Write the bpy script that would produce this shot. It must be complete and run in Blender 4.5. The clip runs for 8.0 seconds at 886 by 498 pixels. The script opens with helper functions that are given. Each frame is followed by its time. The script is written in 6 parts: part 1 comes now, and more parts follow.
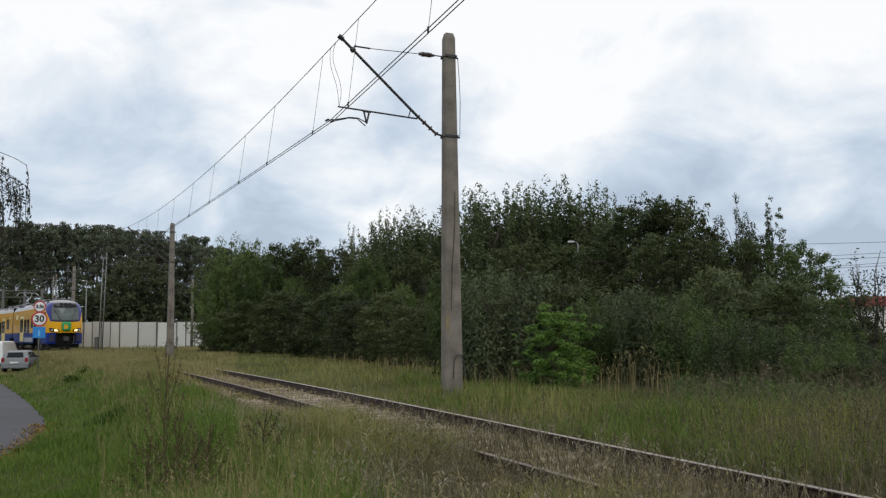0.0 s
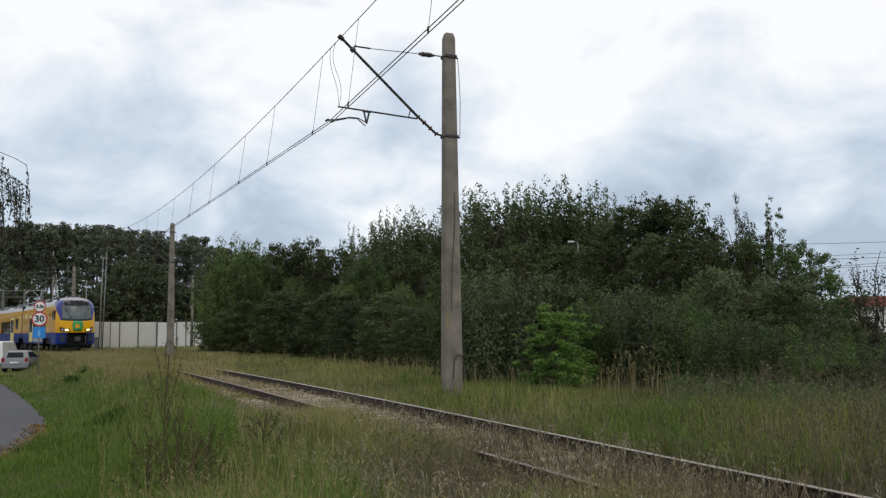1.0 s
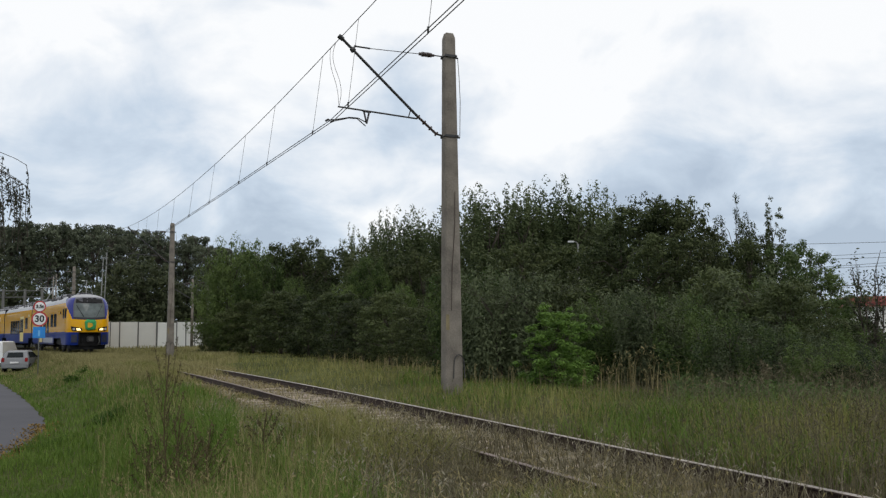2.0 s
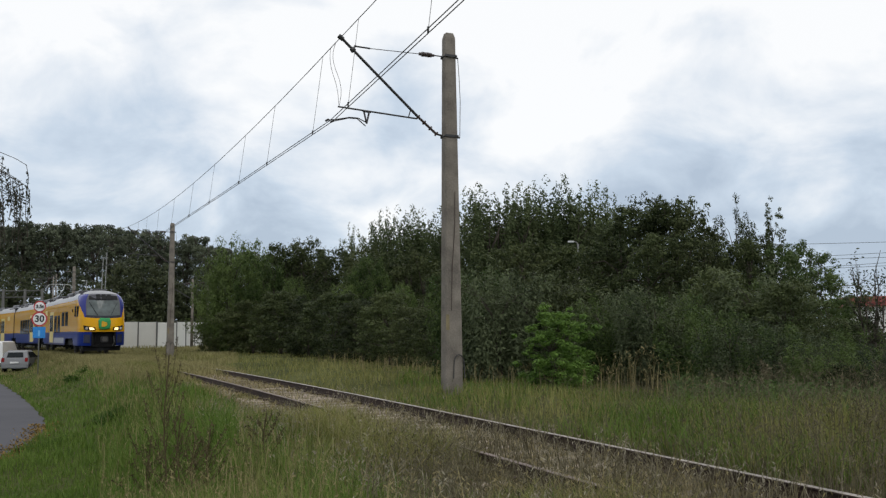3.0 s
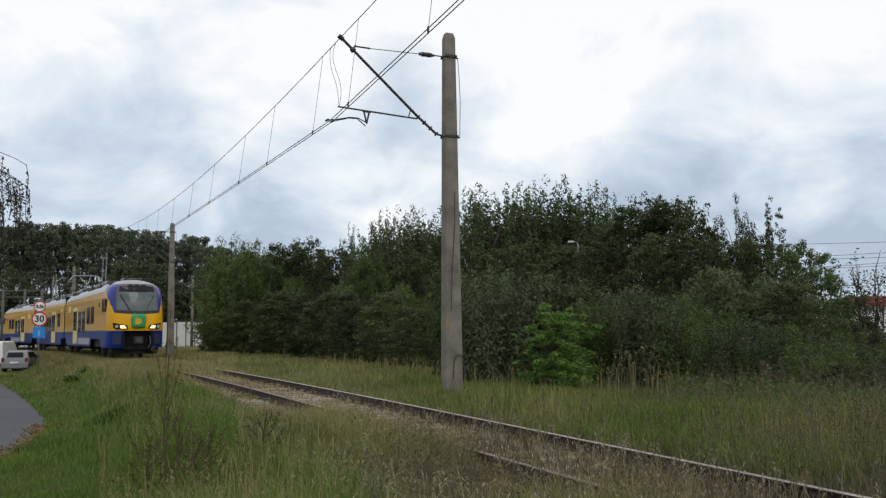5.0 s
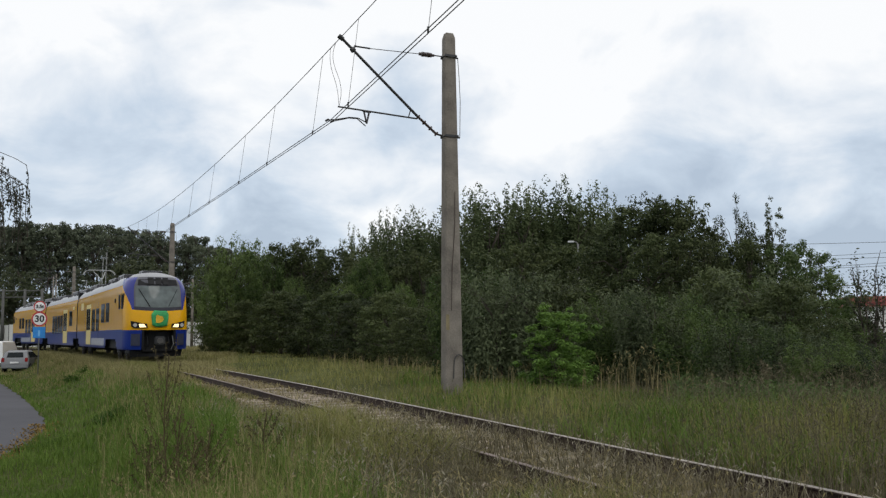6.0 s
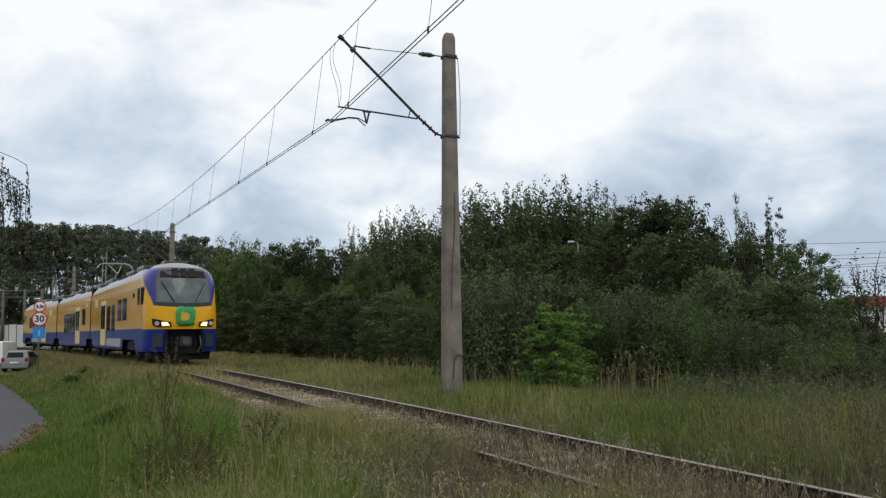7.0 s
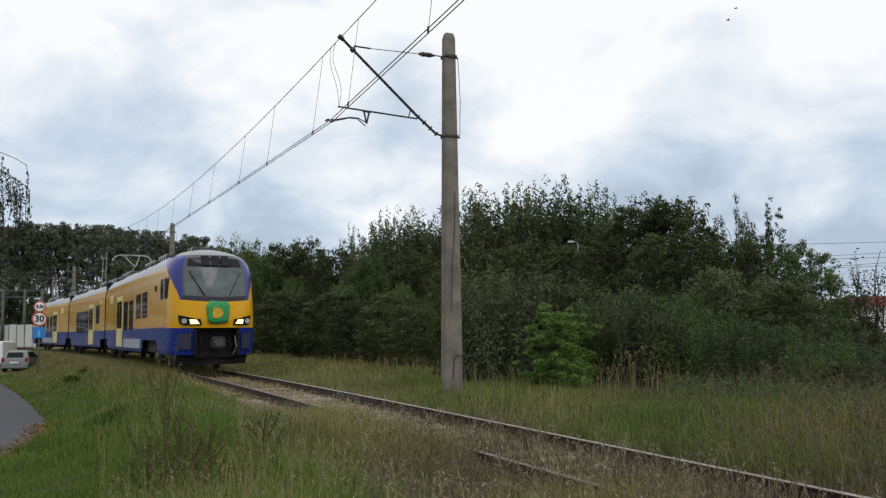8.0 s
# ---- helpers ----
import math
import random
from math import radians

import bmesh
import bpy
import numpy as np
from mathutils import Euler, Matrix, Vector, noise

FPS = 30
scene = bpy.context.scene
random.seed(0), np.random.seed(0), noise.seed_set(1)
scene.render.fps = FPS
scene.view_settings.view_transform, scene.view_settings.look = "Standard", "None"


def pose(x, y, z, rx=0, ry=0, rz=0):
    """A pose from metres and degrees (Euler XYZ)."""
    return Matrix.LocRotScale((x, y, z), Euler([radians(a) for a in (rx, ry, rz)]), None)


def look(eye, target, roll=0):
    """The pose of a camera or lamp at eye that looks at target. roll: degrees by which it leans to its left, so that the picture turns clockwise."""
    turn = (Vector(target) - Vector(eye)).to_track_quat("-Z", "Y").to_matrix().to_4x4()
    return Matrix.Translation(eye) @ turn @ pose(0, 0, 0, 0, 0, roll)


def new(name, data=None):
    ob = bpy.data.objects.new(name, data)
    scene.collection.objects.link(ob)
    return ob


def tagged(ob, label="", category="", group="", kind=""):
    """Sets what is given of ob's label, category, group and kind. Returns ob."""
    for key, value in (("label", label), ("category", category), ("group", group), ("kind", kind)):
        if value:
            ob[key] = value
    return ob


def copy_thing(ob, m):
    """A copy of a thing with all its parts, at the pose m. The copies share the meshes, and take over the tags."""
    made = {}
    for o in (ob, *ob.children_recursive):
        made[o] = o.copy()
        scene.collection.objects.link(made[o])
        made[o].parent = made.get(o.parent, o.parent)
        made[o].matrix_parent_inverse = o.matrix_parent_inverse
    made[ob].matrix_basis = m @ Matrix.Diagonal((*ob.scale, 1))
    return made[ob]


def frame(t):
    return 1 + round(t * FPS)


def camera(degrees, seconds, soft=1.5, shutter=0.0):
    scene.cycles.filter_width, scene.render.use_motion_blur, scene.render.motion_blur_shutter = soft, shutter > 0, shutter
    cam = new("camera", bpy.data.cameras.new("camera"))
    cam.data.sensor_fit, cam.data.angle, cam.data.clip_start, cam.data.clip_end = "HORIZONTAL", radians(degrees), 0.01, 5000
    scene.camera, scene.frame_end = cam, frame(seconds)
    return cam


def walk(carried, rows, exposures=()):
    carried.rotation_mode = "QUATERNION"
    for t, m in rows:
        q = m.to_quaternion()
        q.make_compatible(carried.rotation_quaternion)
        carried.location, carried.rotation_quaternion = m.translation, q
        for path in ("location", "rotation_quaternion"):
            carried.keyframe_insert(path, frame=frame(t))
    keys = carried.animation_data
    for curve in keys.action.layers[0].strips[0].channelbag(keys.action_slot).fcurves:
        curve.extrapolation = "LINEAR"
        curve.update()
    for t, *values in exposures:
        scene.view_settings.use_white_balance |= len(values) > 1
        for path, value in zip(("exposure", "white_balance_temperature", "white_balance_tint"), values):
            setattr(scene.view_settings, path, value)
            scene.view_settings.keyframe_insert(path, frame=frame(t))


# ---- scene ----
cam = camera(52.67, 8.0, soft=1.3)
EYE = (0.0, 0.0, 1.263)
VIEW = look(EYE, (0.0, 10.0, 1.263 + 0.9251), -0.53)
walk(cam, [(0.0, VIEW), (8.0, VIEW)])

# ---- light: overcast late-summer sky ----
world = bpy.data.worlds.new("overcast_sky")
scene.world = world
world.use_nodes = True
SUN_UP, SUN_TURN = 48.0, 150.0


def build_sky():
    nt = world.node_tree
    nt.nodes.clear()
    N = nt.nodes.new

    def link(a, b):
        nt.links.new(a, b)

    def val(op, a, b):
        m = N("ShaderNodeMath")
        m.operation = op
        for i, v in enumerate((a, b)):
            if isinstance(v, (int, float)):
                m.inputs[i].default_value = v
            else:
                link(v, m.inputs[i])
        return m.outputs[0]
    out, bg = N("ShaderNodeOutputWorld"), N("ShaderNodeBackground")
    sky = N("ShaderNodeTexSky")
    sky.sky_type = "NISHITA"
    sky.sun_disc = False
    sky.sun_elevation, sky.sun_rotation = radians(SUN_UP), radians(SUN_TURN)
    co = N("ShaderNodeTexCoord")
    sep = N("ShaderNodeSeparateXYZ")
    link(co.outputs["Generated"], sep.inputs[0])
    zc = val("MAXIMUM", sep.outputs[2], 0.0)
    den = val("ADD", zc, 0.52)
    comb = N("ShaderNodeCombineXYZ")
    link(val("DIVIDE", sep.outputs[0], den), comb.inputs[0])
    link(val("DIVIDE", sep.outputs[1], den), comb.inputs[1])
    n1 = N("ShaderNodeTexNoise")
    link(comb.outputs[0], n1.inputs["Vector"])
    n1.inputs["Scale"].default_value = 4.4
    n1.inputs["Detail"].default_value = 8
    n1.inputs["Roughness"].default_value = 0.54
    n1.inputs["Distortion"].default_value = 0.3
    n2 = N("ShaderNodeTexNoise")
    link(comb.outputs[0], n2.inputs["Vector"])
    n2.inputs["Scale"].default_value = 1.2
    n2.inputs["Detail"].default_value = 3
    raw = val("ADD", val("MULTIPLY", n1.outputs["Fac"], 0.55), val("MULTIPLY", n2.outputs["Fac"], 0.45))
    dens = val("ADD", val("MULTIPLY", val("SUBTRACT", raw, 0.5), 1.3), 0.5)
    lift = val("MULTIPLY", zc, 0.92)
    tone = val("ADD", dens, val("SUBTRACT", lift, 0.15))
    ramp = N("ShaderNodeValToRGB")
    cr = ramp.color_ramp
    cr.elements[0].position, cr.elements[0].color = 0.37, (0.47, 0.56, 0.68, 1)
    cr.elements[1].position, cr.elements[1].color = 0.63, (1.02, 1.03, 1.04, 1)
    e = cr.elements.new(0.46)
    e.color = (0.62, 0.715, 0.83, 1)
    e = cr.elements.new(0.56)
    e.color = (0.86, 0.905, 0.96, 1)
    link(tone, ramp.inputs[0])
    dim = N("ShaderNodeMix")
    dim.data_type, dim.blend_type = "RGBA", "MULTIPLY"
    dim.inputs["Factor"].default_value = 1.0
    link(sky.outputs[0], dim.inputs["A"])
    dim.inputs["B"].default_value = (0.1, 0.1, 0.1, 1)
    mix = N("ShaderNodeMix")
    mix.data_type = "RGBA"
    mix.inputs["Factor"].default_value = 0.93
    link(dim.outputs["Result"], mix.inputs["A"])
    link(ramp.outputs["Color"], mix.inputs["B"])
    link(mix.outputs["Result"], bg.inputs["Color"])
    bg.inputs["Strength"].default_value = 1.0
    link(bg.outputs[0], out.inputs[0])


build_sky()
sun = new("sun", bpy.data.lights.new("sun", "SUN"))
sun.data.energy, sun.data.angle, sun.data.color = 0.7, radians(25), (1.0, 0.97, 0.92)
sun.matrix_basis = look((0, 0, 0), (-math.sin(radians(SUN_TURN)), -math.cos(radians(SUN_TURN)), -math.tan(radians(SUN_UP))))
scene.view_settings.exposure = 0.0

# ---- the line of the track: straight, then a wide left-hand bend ----
TH0, DIST, S_BEND, RADIUS = radians(22.684), 4.801, 10.874, 440.3


def track(s):
    """x, y and heading of the track's centre line at s metres along it."""
    x, y = DIST * math.cos(TH0), DIST * math.sin(TH0)
    a = min(s, S_BEND)
    x, y = x - a * math.sin(TH0), y + a * math.cos(TH0)
    t = TH0
    if s > S_BEND:
        t = TH0 + (s - S_BEND) / RADIUS
        x += RADIUS * (math.cos(t) - math.cos(TH0))
        y += RADIUS * (math.sin(t) - math.sin(TH0))
    return x, y, t


def beside(s, d, z=0.0):
    """The point d metres to the far side of the track's centre at s."""
    x, y, t = track(s)
    return Vector((x + d * math.cos(t), y + d * math.sin(t), z))


def along(x, y):
    """s and d of plan points (arrays)."""
    x, y = np.asarray(x, float), np.asarray(y, float)
    c, s_ = math.cos(TH0), math.sin(TH0)
    s = -x * s_ + y * c
    d = x * c + y * s_ - DIST
    x0, y0, _ = track(S_BEND)
    cx, cy = x0 - RADIUS * c, y0 - RADIUS * s_
    ang = np.arctan2(y - cy, x - cx)
    r = np.hypot(x - cx, y - cy)
    bend = s > S_BEND
    return np.where(bend, S_BEND + (ang - TH0) * RADIUS, s), np.where(bend, r - RADIUS, d)


def smooth(v):
    v = np.clip(v, 0, 1)
    return v * v * (3 - 2 * v)


ROAD_Z = -1.2


def road_edge(y):
    """The grass verge's x at each y; the asphalt lies to the left of it."""
    pts_y = (14.0, 16.5, 18.0, 20.8, 23.2, 26.3, 31.4, 37.4, 47.5, 62.0, 75.0, 110.0)
    pts_x = (-16.0, -10.6, -8.9, -9.5, -10.2, -11.6, -14.3, -17.6, -23.4, -33.5, -44.0, -75.0)
    return np.interp(y, pts_y, pts_x)


def ground_z(x, y):
    x, y = np.asarray(x, float), np.asarray(y, float)
    s, d = along(x, y)
    toe = 5.2 - 0.6 * smooth((s - 40) / 30)
    fall = smooth((-d - 2.0) / (toe - 2.0)) * smooth((s - 2.0) / 15.0)
    z = -0.22 + (ROAD_Z + 0.22) * fall
    z = z + 0.22 * smooth((s - 60) / 30) * smooth((d + 2) / 6)
    z = z + 0.19 * smooth((d - 1.3) / 1.3) * smooth((70 - s) / 20)
    bump = 0.05 * np.sin(0.9 * x + 0.4 * y) * np.sin(0.35 * x - 0.7 * y) + 0.03 * np.sin(2.1 * x + 1.3) * np.sin(1.7 * y)
    away = np.minimum(smooth((np.abs(d) - 1.6) / 1.0), smooth((x - road_edge(y)) / 1.5))
    return z + bump * away


# ---- materials ----
def material(name, base, rough=0.7, metal=0.0, spread=0.12, scale=6.0, fine=60.0, bump=0.15, depth=0.01, island=0.0, tint=None, objects=0.0, sheen=0.0):
    """Principled surface whose colour varies at two scales, with a fine relief."""
    m = bpy.data.materials.new(name)
    m.use_nodes = True
    nt = m.node_tree
    b = nt.nodes["Principled BSDF"]
    co = nt.nodes.new("ShaderNodeTexCoord")
    big, small = nt.nodes.new("ShaderNodeTexNoise"), nt.nodes.new("ShaderNodeTexNoise")
    for n, sc, det in ((big, scale, 4), (small, fine, 3)):
        nt.links.new(co.outputs["Object"], n.inputs["Vector"])
        n.inputs["Scale"].default_value, n.inputs["Detail"].default_value = sc, det
    ramp = nt.nodes.new("ShaderNodeValToRGB")
    lo = [c * (1 - spread * 1.6) for c in base]
    hi = [min(1, c * (1 + spread * 1.6)) for c in (tint or base)]
    ramp.color_ramp.elements[0].position, ramp.color_ramp.elements[0].color = 0.3, (*lo, 1)
    ramp.color_ramp.elements[1].position, ramp.color_ramp.elements[1].color = 0.7, (*hi, 1)
    add = nt.nodes.new("ShaderNodeMix")
    add.inputs["Factor"].default_value = 0.35
    nt.links.new(big.outputs["Fac"], add.inputs["A"])
    nt.links.new(small.outputs["Fac"], add.inputs["B"])
    last = add.outputs["Result"]
    for amount, kind, socket in ((island, "ShaderNodeNewGeometry", "Random Per Island"), (objects, "ShaderNodeObjectInfo", "Random")):
        if amount:
            g = nt.nodes.new(kind)
            mx = nt.nodes.new("ShaderNodeMix")
            mx.inputs["Factor"].default_value = amount
            nt.links.new(last, mx.inputs["A"])
            nt.links.new(g.outputs[socket], mx.inputs["B"])
            last = mx.outputs["Result"]
    nt.links.new(last, ramp.inputs[0])
    nt.links.new(ramp.outputs[0], b.inputs["Base Color"])
    b.inputs["Roughness"].default_value, b.inputs["Metallic"].default_value = rough, metal
    if bump:
        bp = nt.nodes.new("ShaderNodeBump")
        bp.inputs["Strength"].default_value, bp.inputs["Distance"].default_value = bump, depth
        nt.links.new(small.outputs["Fac"], bp.inputs["Height"])
        nt.links.new(bp.outputs[0], b.inputs["Normal"])
    return m


def leaf_material(name, dark, light, trans=0.3, rough=0.55, world_scale=0.8, own_tone=0.0):
    m = bpy.data.materials.new(name)
    m.use_nodes = True
    nt = m.node_tree
    b, out = nt.nodes["Principled BSDF"], nt.nodes["Material Output"]
    g = nt.nodes.new("ShaderNodeNewGeometry")
    big = nt.nodes.new("ShaderNodeTexNoise")
    big.inputs["Scale"].default_value, big.inputs["Detail"].default_value = world_scale, 5
    nt.links.new(g.outputs["Position"], big.inputs["Vector"])
    mx = nt.nodes.new("ShaderNodeMix")
    mx.inputs["Factor"].default_value = 0.3
    nt.links.new(big.outputs["Fac"], mx.inputs["A"])
    nt.links.new(g.outputs["Random Per Island"], mx.inputs["B"])
    ramp = nt.nodes.new("ShaderNodeValToRGB")
    ramp.color_ramp.elements[0].position, ramp.color_ramp.elements[0].color = 0.28, (*dark, 1)
    ramp.color_ramp.elements[1].position, ramp.color_ramp.elements[1].color = 0.72, (*light, 1)
    own = nt.nodes.new("ShaderNodeObjectInfo")
    shift = nt.nodes.new("ShaderNodeMath")
    shift.operation, shift.inputs[1].default_value, shift.inputs[2].default_value = "MULTIPLY_ADD", own_tone, -0.5 * own_tone
    nt.links.new(own.outputs["Random"], shift.inputs[0])
    tone = nt.nodes.new("ShaderNodeMath")
    nt.links.new(mx.outputs["Result"], tone.inputs[0])
    nt.links.new(shift.outputs[0], tone.inputs[1])
    nt.links.new(tone.outputs[0], ramp.inputs[0])
    nt.links.new(ramp.outputs[0], b.inputs["Base Color"])
    b.inputs["Roughness"].default_value = rough
    b.inputs["Specular IOR Level"].default_value = 0.12
    tr = nt.nodes.new("ShaderNodeBsdfTranslucent")
    nt.links.new(ramp.outputs[0], tr.inputs["Color"])
    ms = nt.nodes.new("ShaderNodeMixShader")
    ms.inputs[0].default_value = trans
    nt.links.new(b.outputs[0], ms.inputs[1])
    nt.links.new(tr.outputs[0], ms.inputs[2])
    nt.links.new(ms.outputs[0], out.inputs[0])
    return m


def glow_material(name, color, strength):
    m = bpy.data.materials.new(name)
    m.use_nodes = True
    b = m.node_tree.nodes["Principled BSDF"]
    b.inputs["Base Color"].default_value = (*color, 1)
    b.inputs["Emission Color"].default_value = (*color, 1)
    b.inputs["Emission Strength"].default_value = strength
    return m


def soil_material():
    m = material("meadow_soil", (0.045, 0.058, 0.016), 0.95, spread=0.3, scale=0.35, fine=9.0, bump=0.6, depth=0.03, tint=(0.075, 0.078, 0.03))
    m.node_tree.nodes["Principled BSDF"].inputs["Specular IOR Level"].default_value = 0.05
    return m


SOIL = soil_material()
ASPHALT = material("asphalt", (0.085, 0.085, 0.095), 0.95, spread=0.1, scale=0.5, fine=90, bump=0.3, depth=0.004)
ASPHALT.node_tree.nodes["Principled BSDF"].inputs["IOR"].default_value = 1.2
RUST = material("rusted_rail", (0.038, 0.022, 0.017), 0.85, 0.1, 0.35, 3.0, 40, 0.4, 0.004)
RAIL_TOP = material("worn_rail_head", (0.36, 0.32, 0.29), 0.42, 0.75, 0.2, 3.0, 50, 0.1, 0.002)
RAIL_DULL = material("dull_rail_head", (0.17, 0.13, 0.11), 0.6, 0.4, 0.25, 3.0, 50, 0.1, 0.002)
SLEEPER = material("weathered_sleeper", (0.31, 0.265, 0.215), 0.9, spread=0.25, scale=4, fine=30, bump=0.6, depth=0.01, objects=0.5)
BALLAST = material("ballast", (0.155, 0.108, 0.075), 0.95, spread=0.26, scale=1.5, fine=25, bump=0.8, depth=0.03, island=0.6)
CONCRETE = material("weathered_concrete", (0.15, 0.132, 0.112), 0.92, spread=0.25, scale=2.5, fine=35, bump=0.35, depth=0.006, tint=(0.185, 0.165, 0.14))
DARK_STEEL = material("dark_galvanised_steel", (0.05, 0.05, 0.052), 0.55, 0.6, 0.2, 8, 50, 0.1, 0.002)
GREY_STEEL = material("grey_galvanised_steel", (0.17, 0.175, 0.17), 0.6, 0.3, 0.15, 5, 50, 0.1, 0.002)
INSULATOR = material("brown_porcelain", (0.045, 0.03, 0.028), 0.25, spread=0.1, bump=0)
WIRE = material("tarnished_copper_wire", (0.05, 0.05, 0.05), 0.6, 0.4, 0.1, bump=0)
PANEL = material("fence_panel_concrete", (0.56, 0.56, 0.53), 0.9, spread=0.08, scale=0.8, fine=20, bump=0.3, depth=0.01, objects=0.4)
TAG = material("faded_yellow_tag", (0.20, 0.165, 0.09), 0.8, spread=0.3, bump=0)
BARK = material("bark", (0.055, 0.045, 0.035), 0.95, spread=0.3, scale=5, fine=30, bump=0.8, depth=0.02)

# ---- mesh helpers ----


def mesh_of(name, bm, mat, flat=False):
    me = bpy.data.meshes.new(name)
    bmesh.ops.recalc_face_normals(bm, faces=bm.faces)
    bm.to_mesh(me)
    bm.free()
    me.materials.append(mat)
    if not flat:
        me.polygons.foreach_set("use_smooth", [True] * len(me.polygons))
    return me


def part(name, bm, mat, parent=None, label="", flat=True):
    ob = new(name, mesh_of(name, bm, mat, flat))
    ob.parent = parent
    return tagged(ob, label)


def empty(name, m, label, category, group="", kind=""):
    ob = new(name)
    ob.matrix_basis = m
    ob.empty_display_size = 0.2
    return tagged(ob, label, category, group, kind)


def box(bm, x0, x1, y0, y1, z0, z1, bevel=0.0):
    r = bmesh.ops.create_cube(bm, size=1)
    for v in r["verts"]:
        v.co = Vector((x0 + (v.co.x + 0.5) * (x1 - x0), y0 + (v.co.y + 0.5) * (y1 - y0), z0 + (v.co.z + 0.5) * (z1 - z0)))
    if bevel:
        edges = list({e for v in r["verts"] for e in v.link_edges})
        bmesh.ops.bevel(bm, geom=edges, offset=bevel, segments=2, affect="EDGES")
    return bm


def cube(*a, bevel=0.0):
    return box(bmesh.new(), *a, bevel=bevel)


def rod(bm, a, b, r0, r1=None, n=8):
    """A tapered round bar from a to b."""
    a, b = Vector(a), Vector(b)
    r1 = r0 if r1 is None else r1
    q = (b - a).to_track_quat("Z", "Y")
    rings = []
    for c, r in ((a, r0), (b, r1)):
        rings.append([bm.verts.new(c + q @ Vector((r * math.cos(2 * math.pi * i / n), r * math.sin(2 * math.pi * i / n), 0))) for i in range(n)])
    for i in range(n):
        bm.faces.new((rings[0][i], rings[0][(i + 1) % n], rings[1][(i + 1) % n], rings[1][i]))
    bm.faces.new(rings[0][::-1])
    bm.faces.new(rings[1])
    return bm


def bar(a, b, r0, r1=None, n=8):
    return rod(bmesh.new(), a, b, r0, r1, n)


def chain(bm, pts, r, n=6):
    """One continuous tube through the points."""
    pts = [Vector(p) for p in pts]
    rings = []
    for k, p in enumerate(pts):
        way = (pts[min(k + 1, len(pts) - 1)] - pts[max(k - 1, 0)]).normalized()
        u = way.cross(Vector((0.31, 0.87, 0.38)))
        if u.length < 0.05:
            u = way.cross(Vector((1, 0, 0)))
        u.normalize()
        w = way.cross(u)
        rings.append([bm.verts.new(p + r * (math.cos(2 * math.pi * i / n) * u + math.sin(2 * math.pi * i / n) * w)) for i in range(n)])
    for a, b in zip(rings[:-1], rings[1:]):
        for i in range(n):
            bm.faces.new((a[i], a[(i + 1) % n], b[(i + 1) % n], b[i]))
    bm.faces.new(rings[0][::-1])
    bm.faces.new(rings[-1])
    return bm


def arrays_mesh(name, verts, quads, mat, tris=None, smooth_faces=False):
    """A mesh from number arrays: verts (n, 3), quads (m, 4), tris (k, 3)."""
    me = bpy.data.meshes.new(name)
    verts = np.asarray(verts, np.float32)
    quads = np.zeros((0, 4), np.int32) if quads is None else np.asarray(quads, np.int32)
    tris = np.zeros((0, 3), np.int32) if tris is None else np.asarray(tris, np.int32)
    me.vertices.add(len(verts))
    me.vertices.foreach_set("co", verts.ravel())
    me.loops.add(quads.size + tris.size)
    me.loops.foreach_set("vertex_index", np.concatenate([quads.ravel(), tris.ravel()]))
    me.polygons.add(len(quads) + len(tris))
    starts = np.concatenate([np.arange(len(quads)) * 4, quads.size + np.arange(len(tris)) * 3]).astype(np.int32)
    me.polygons.foreach_set("loop_start", starts)
    me.update(calc_edges=True)
    me.validate()
    me.materials.append(mat)
    if smooth_faces:
        me.polygons.foreach_set("use_smooth", [True] * len(me.polygons))
    return me


# ---- ground ----
def build_ground():
    xs = np.unique(np.concatenate([np.linspace(-3000, -120, 12), np.linspace(-120, -40, 28), np.arange(-40, 20, 0.5), np.linspace(20, 120, 26), np.linspace(120, 3000, 12)]))
    ys = np.unique(np.concatenate([np.linspace(-600, -20, 12), np.linspace(-20, 3, 12), np.arange(3, 60, 0.5), np.linspace(60, 160, 60), np.linspace(160, 4000, 20)]))
    gx, gy = np.meshgrid(xs, ys)
    gz = ground_z(gx, gy)
    road = gx < road_edge(gy) - 0.05
    gz = np.where(road & (gy > 12) & (gy < 110), gz - 0.12, gz)
    v = np.stack([gx.ravel(), gy.ravel(), gz.ravel()], 1)
    nx, ny = len(xs), len(ys)
    i = (np.arange(ny - 1)[:, None] * nx + np.arange(nx - 1)[None, :]).ravel()
    q = np.stack([i, i + 1, i + nx + 1, i + nx], 1)
    ob = new("ground", arrays_mesh("ground", v, q, SOIL, smooth_faces=True))
    tagged(ob, "uneven grassy ground sloping down from the railway", "ground", kind="structure")
    # asphalt
    ys = np.arange(14.0, 105, 0.6)
    rows = []
    for k in np.linspace(0, 1, 14):
        e = road_edge(ys) + 0.06 * np.sin(ys * 3.1) + 0.04 * np.sin(ys * 7.7)
        rows.append(np.stack([e - 9.0 * k, ys, np.full_like(ys, ROAD_Z + 0.015 + 0.03 * np.sin(k * 3.1))], 1))
    v = np.concatenate(rows)
    n = len(ys)
    i = (np.arange(13)[:, None] * n + np.arange(n - 1)[None, :]).ravel()
    ob = new("road", arrays_mesh("road", v, np.stack([i, i + 1, i + n + 1, i + n], 1), ASPHALT, smooth_faces=True))
    tagged(ob, "grey worn asphalt lane with crumbling grassy edge", "road", kind="structure")


build_ground()


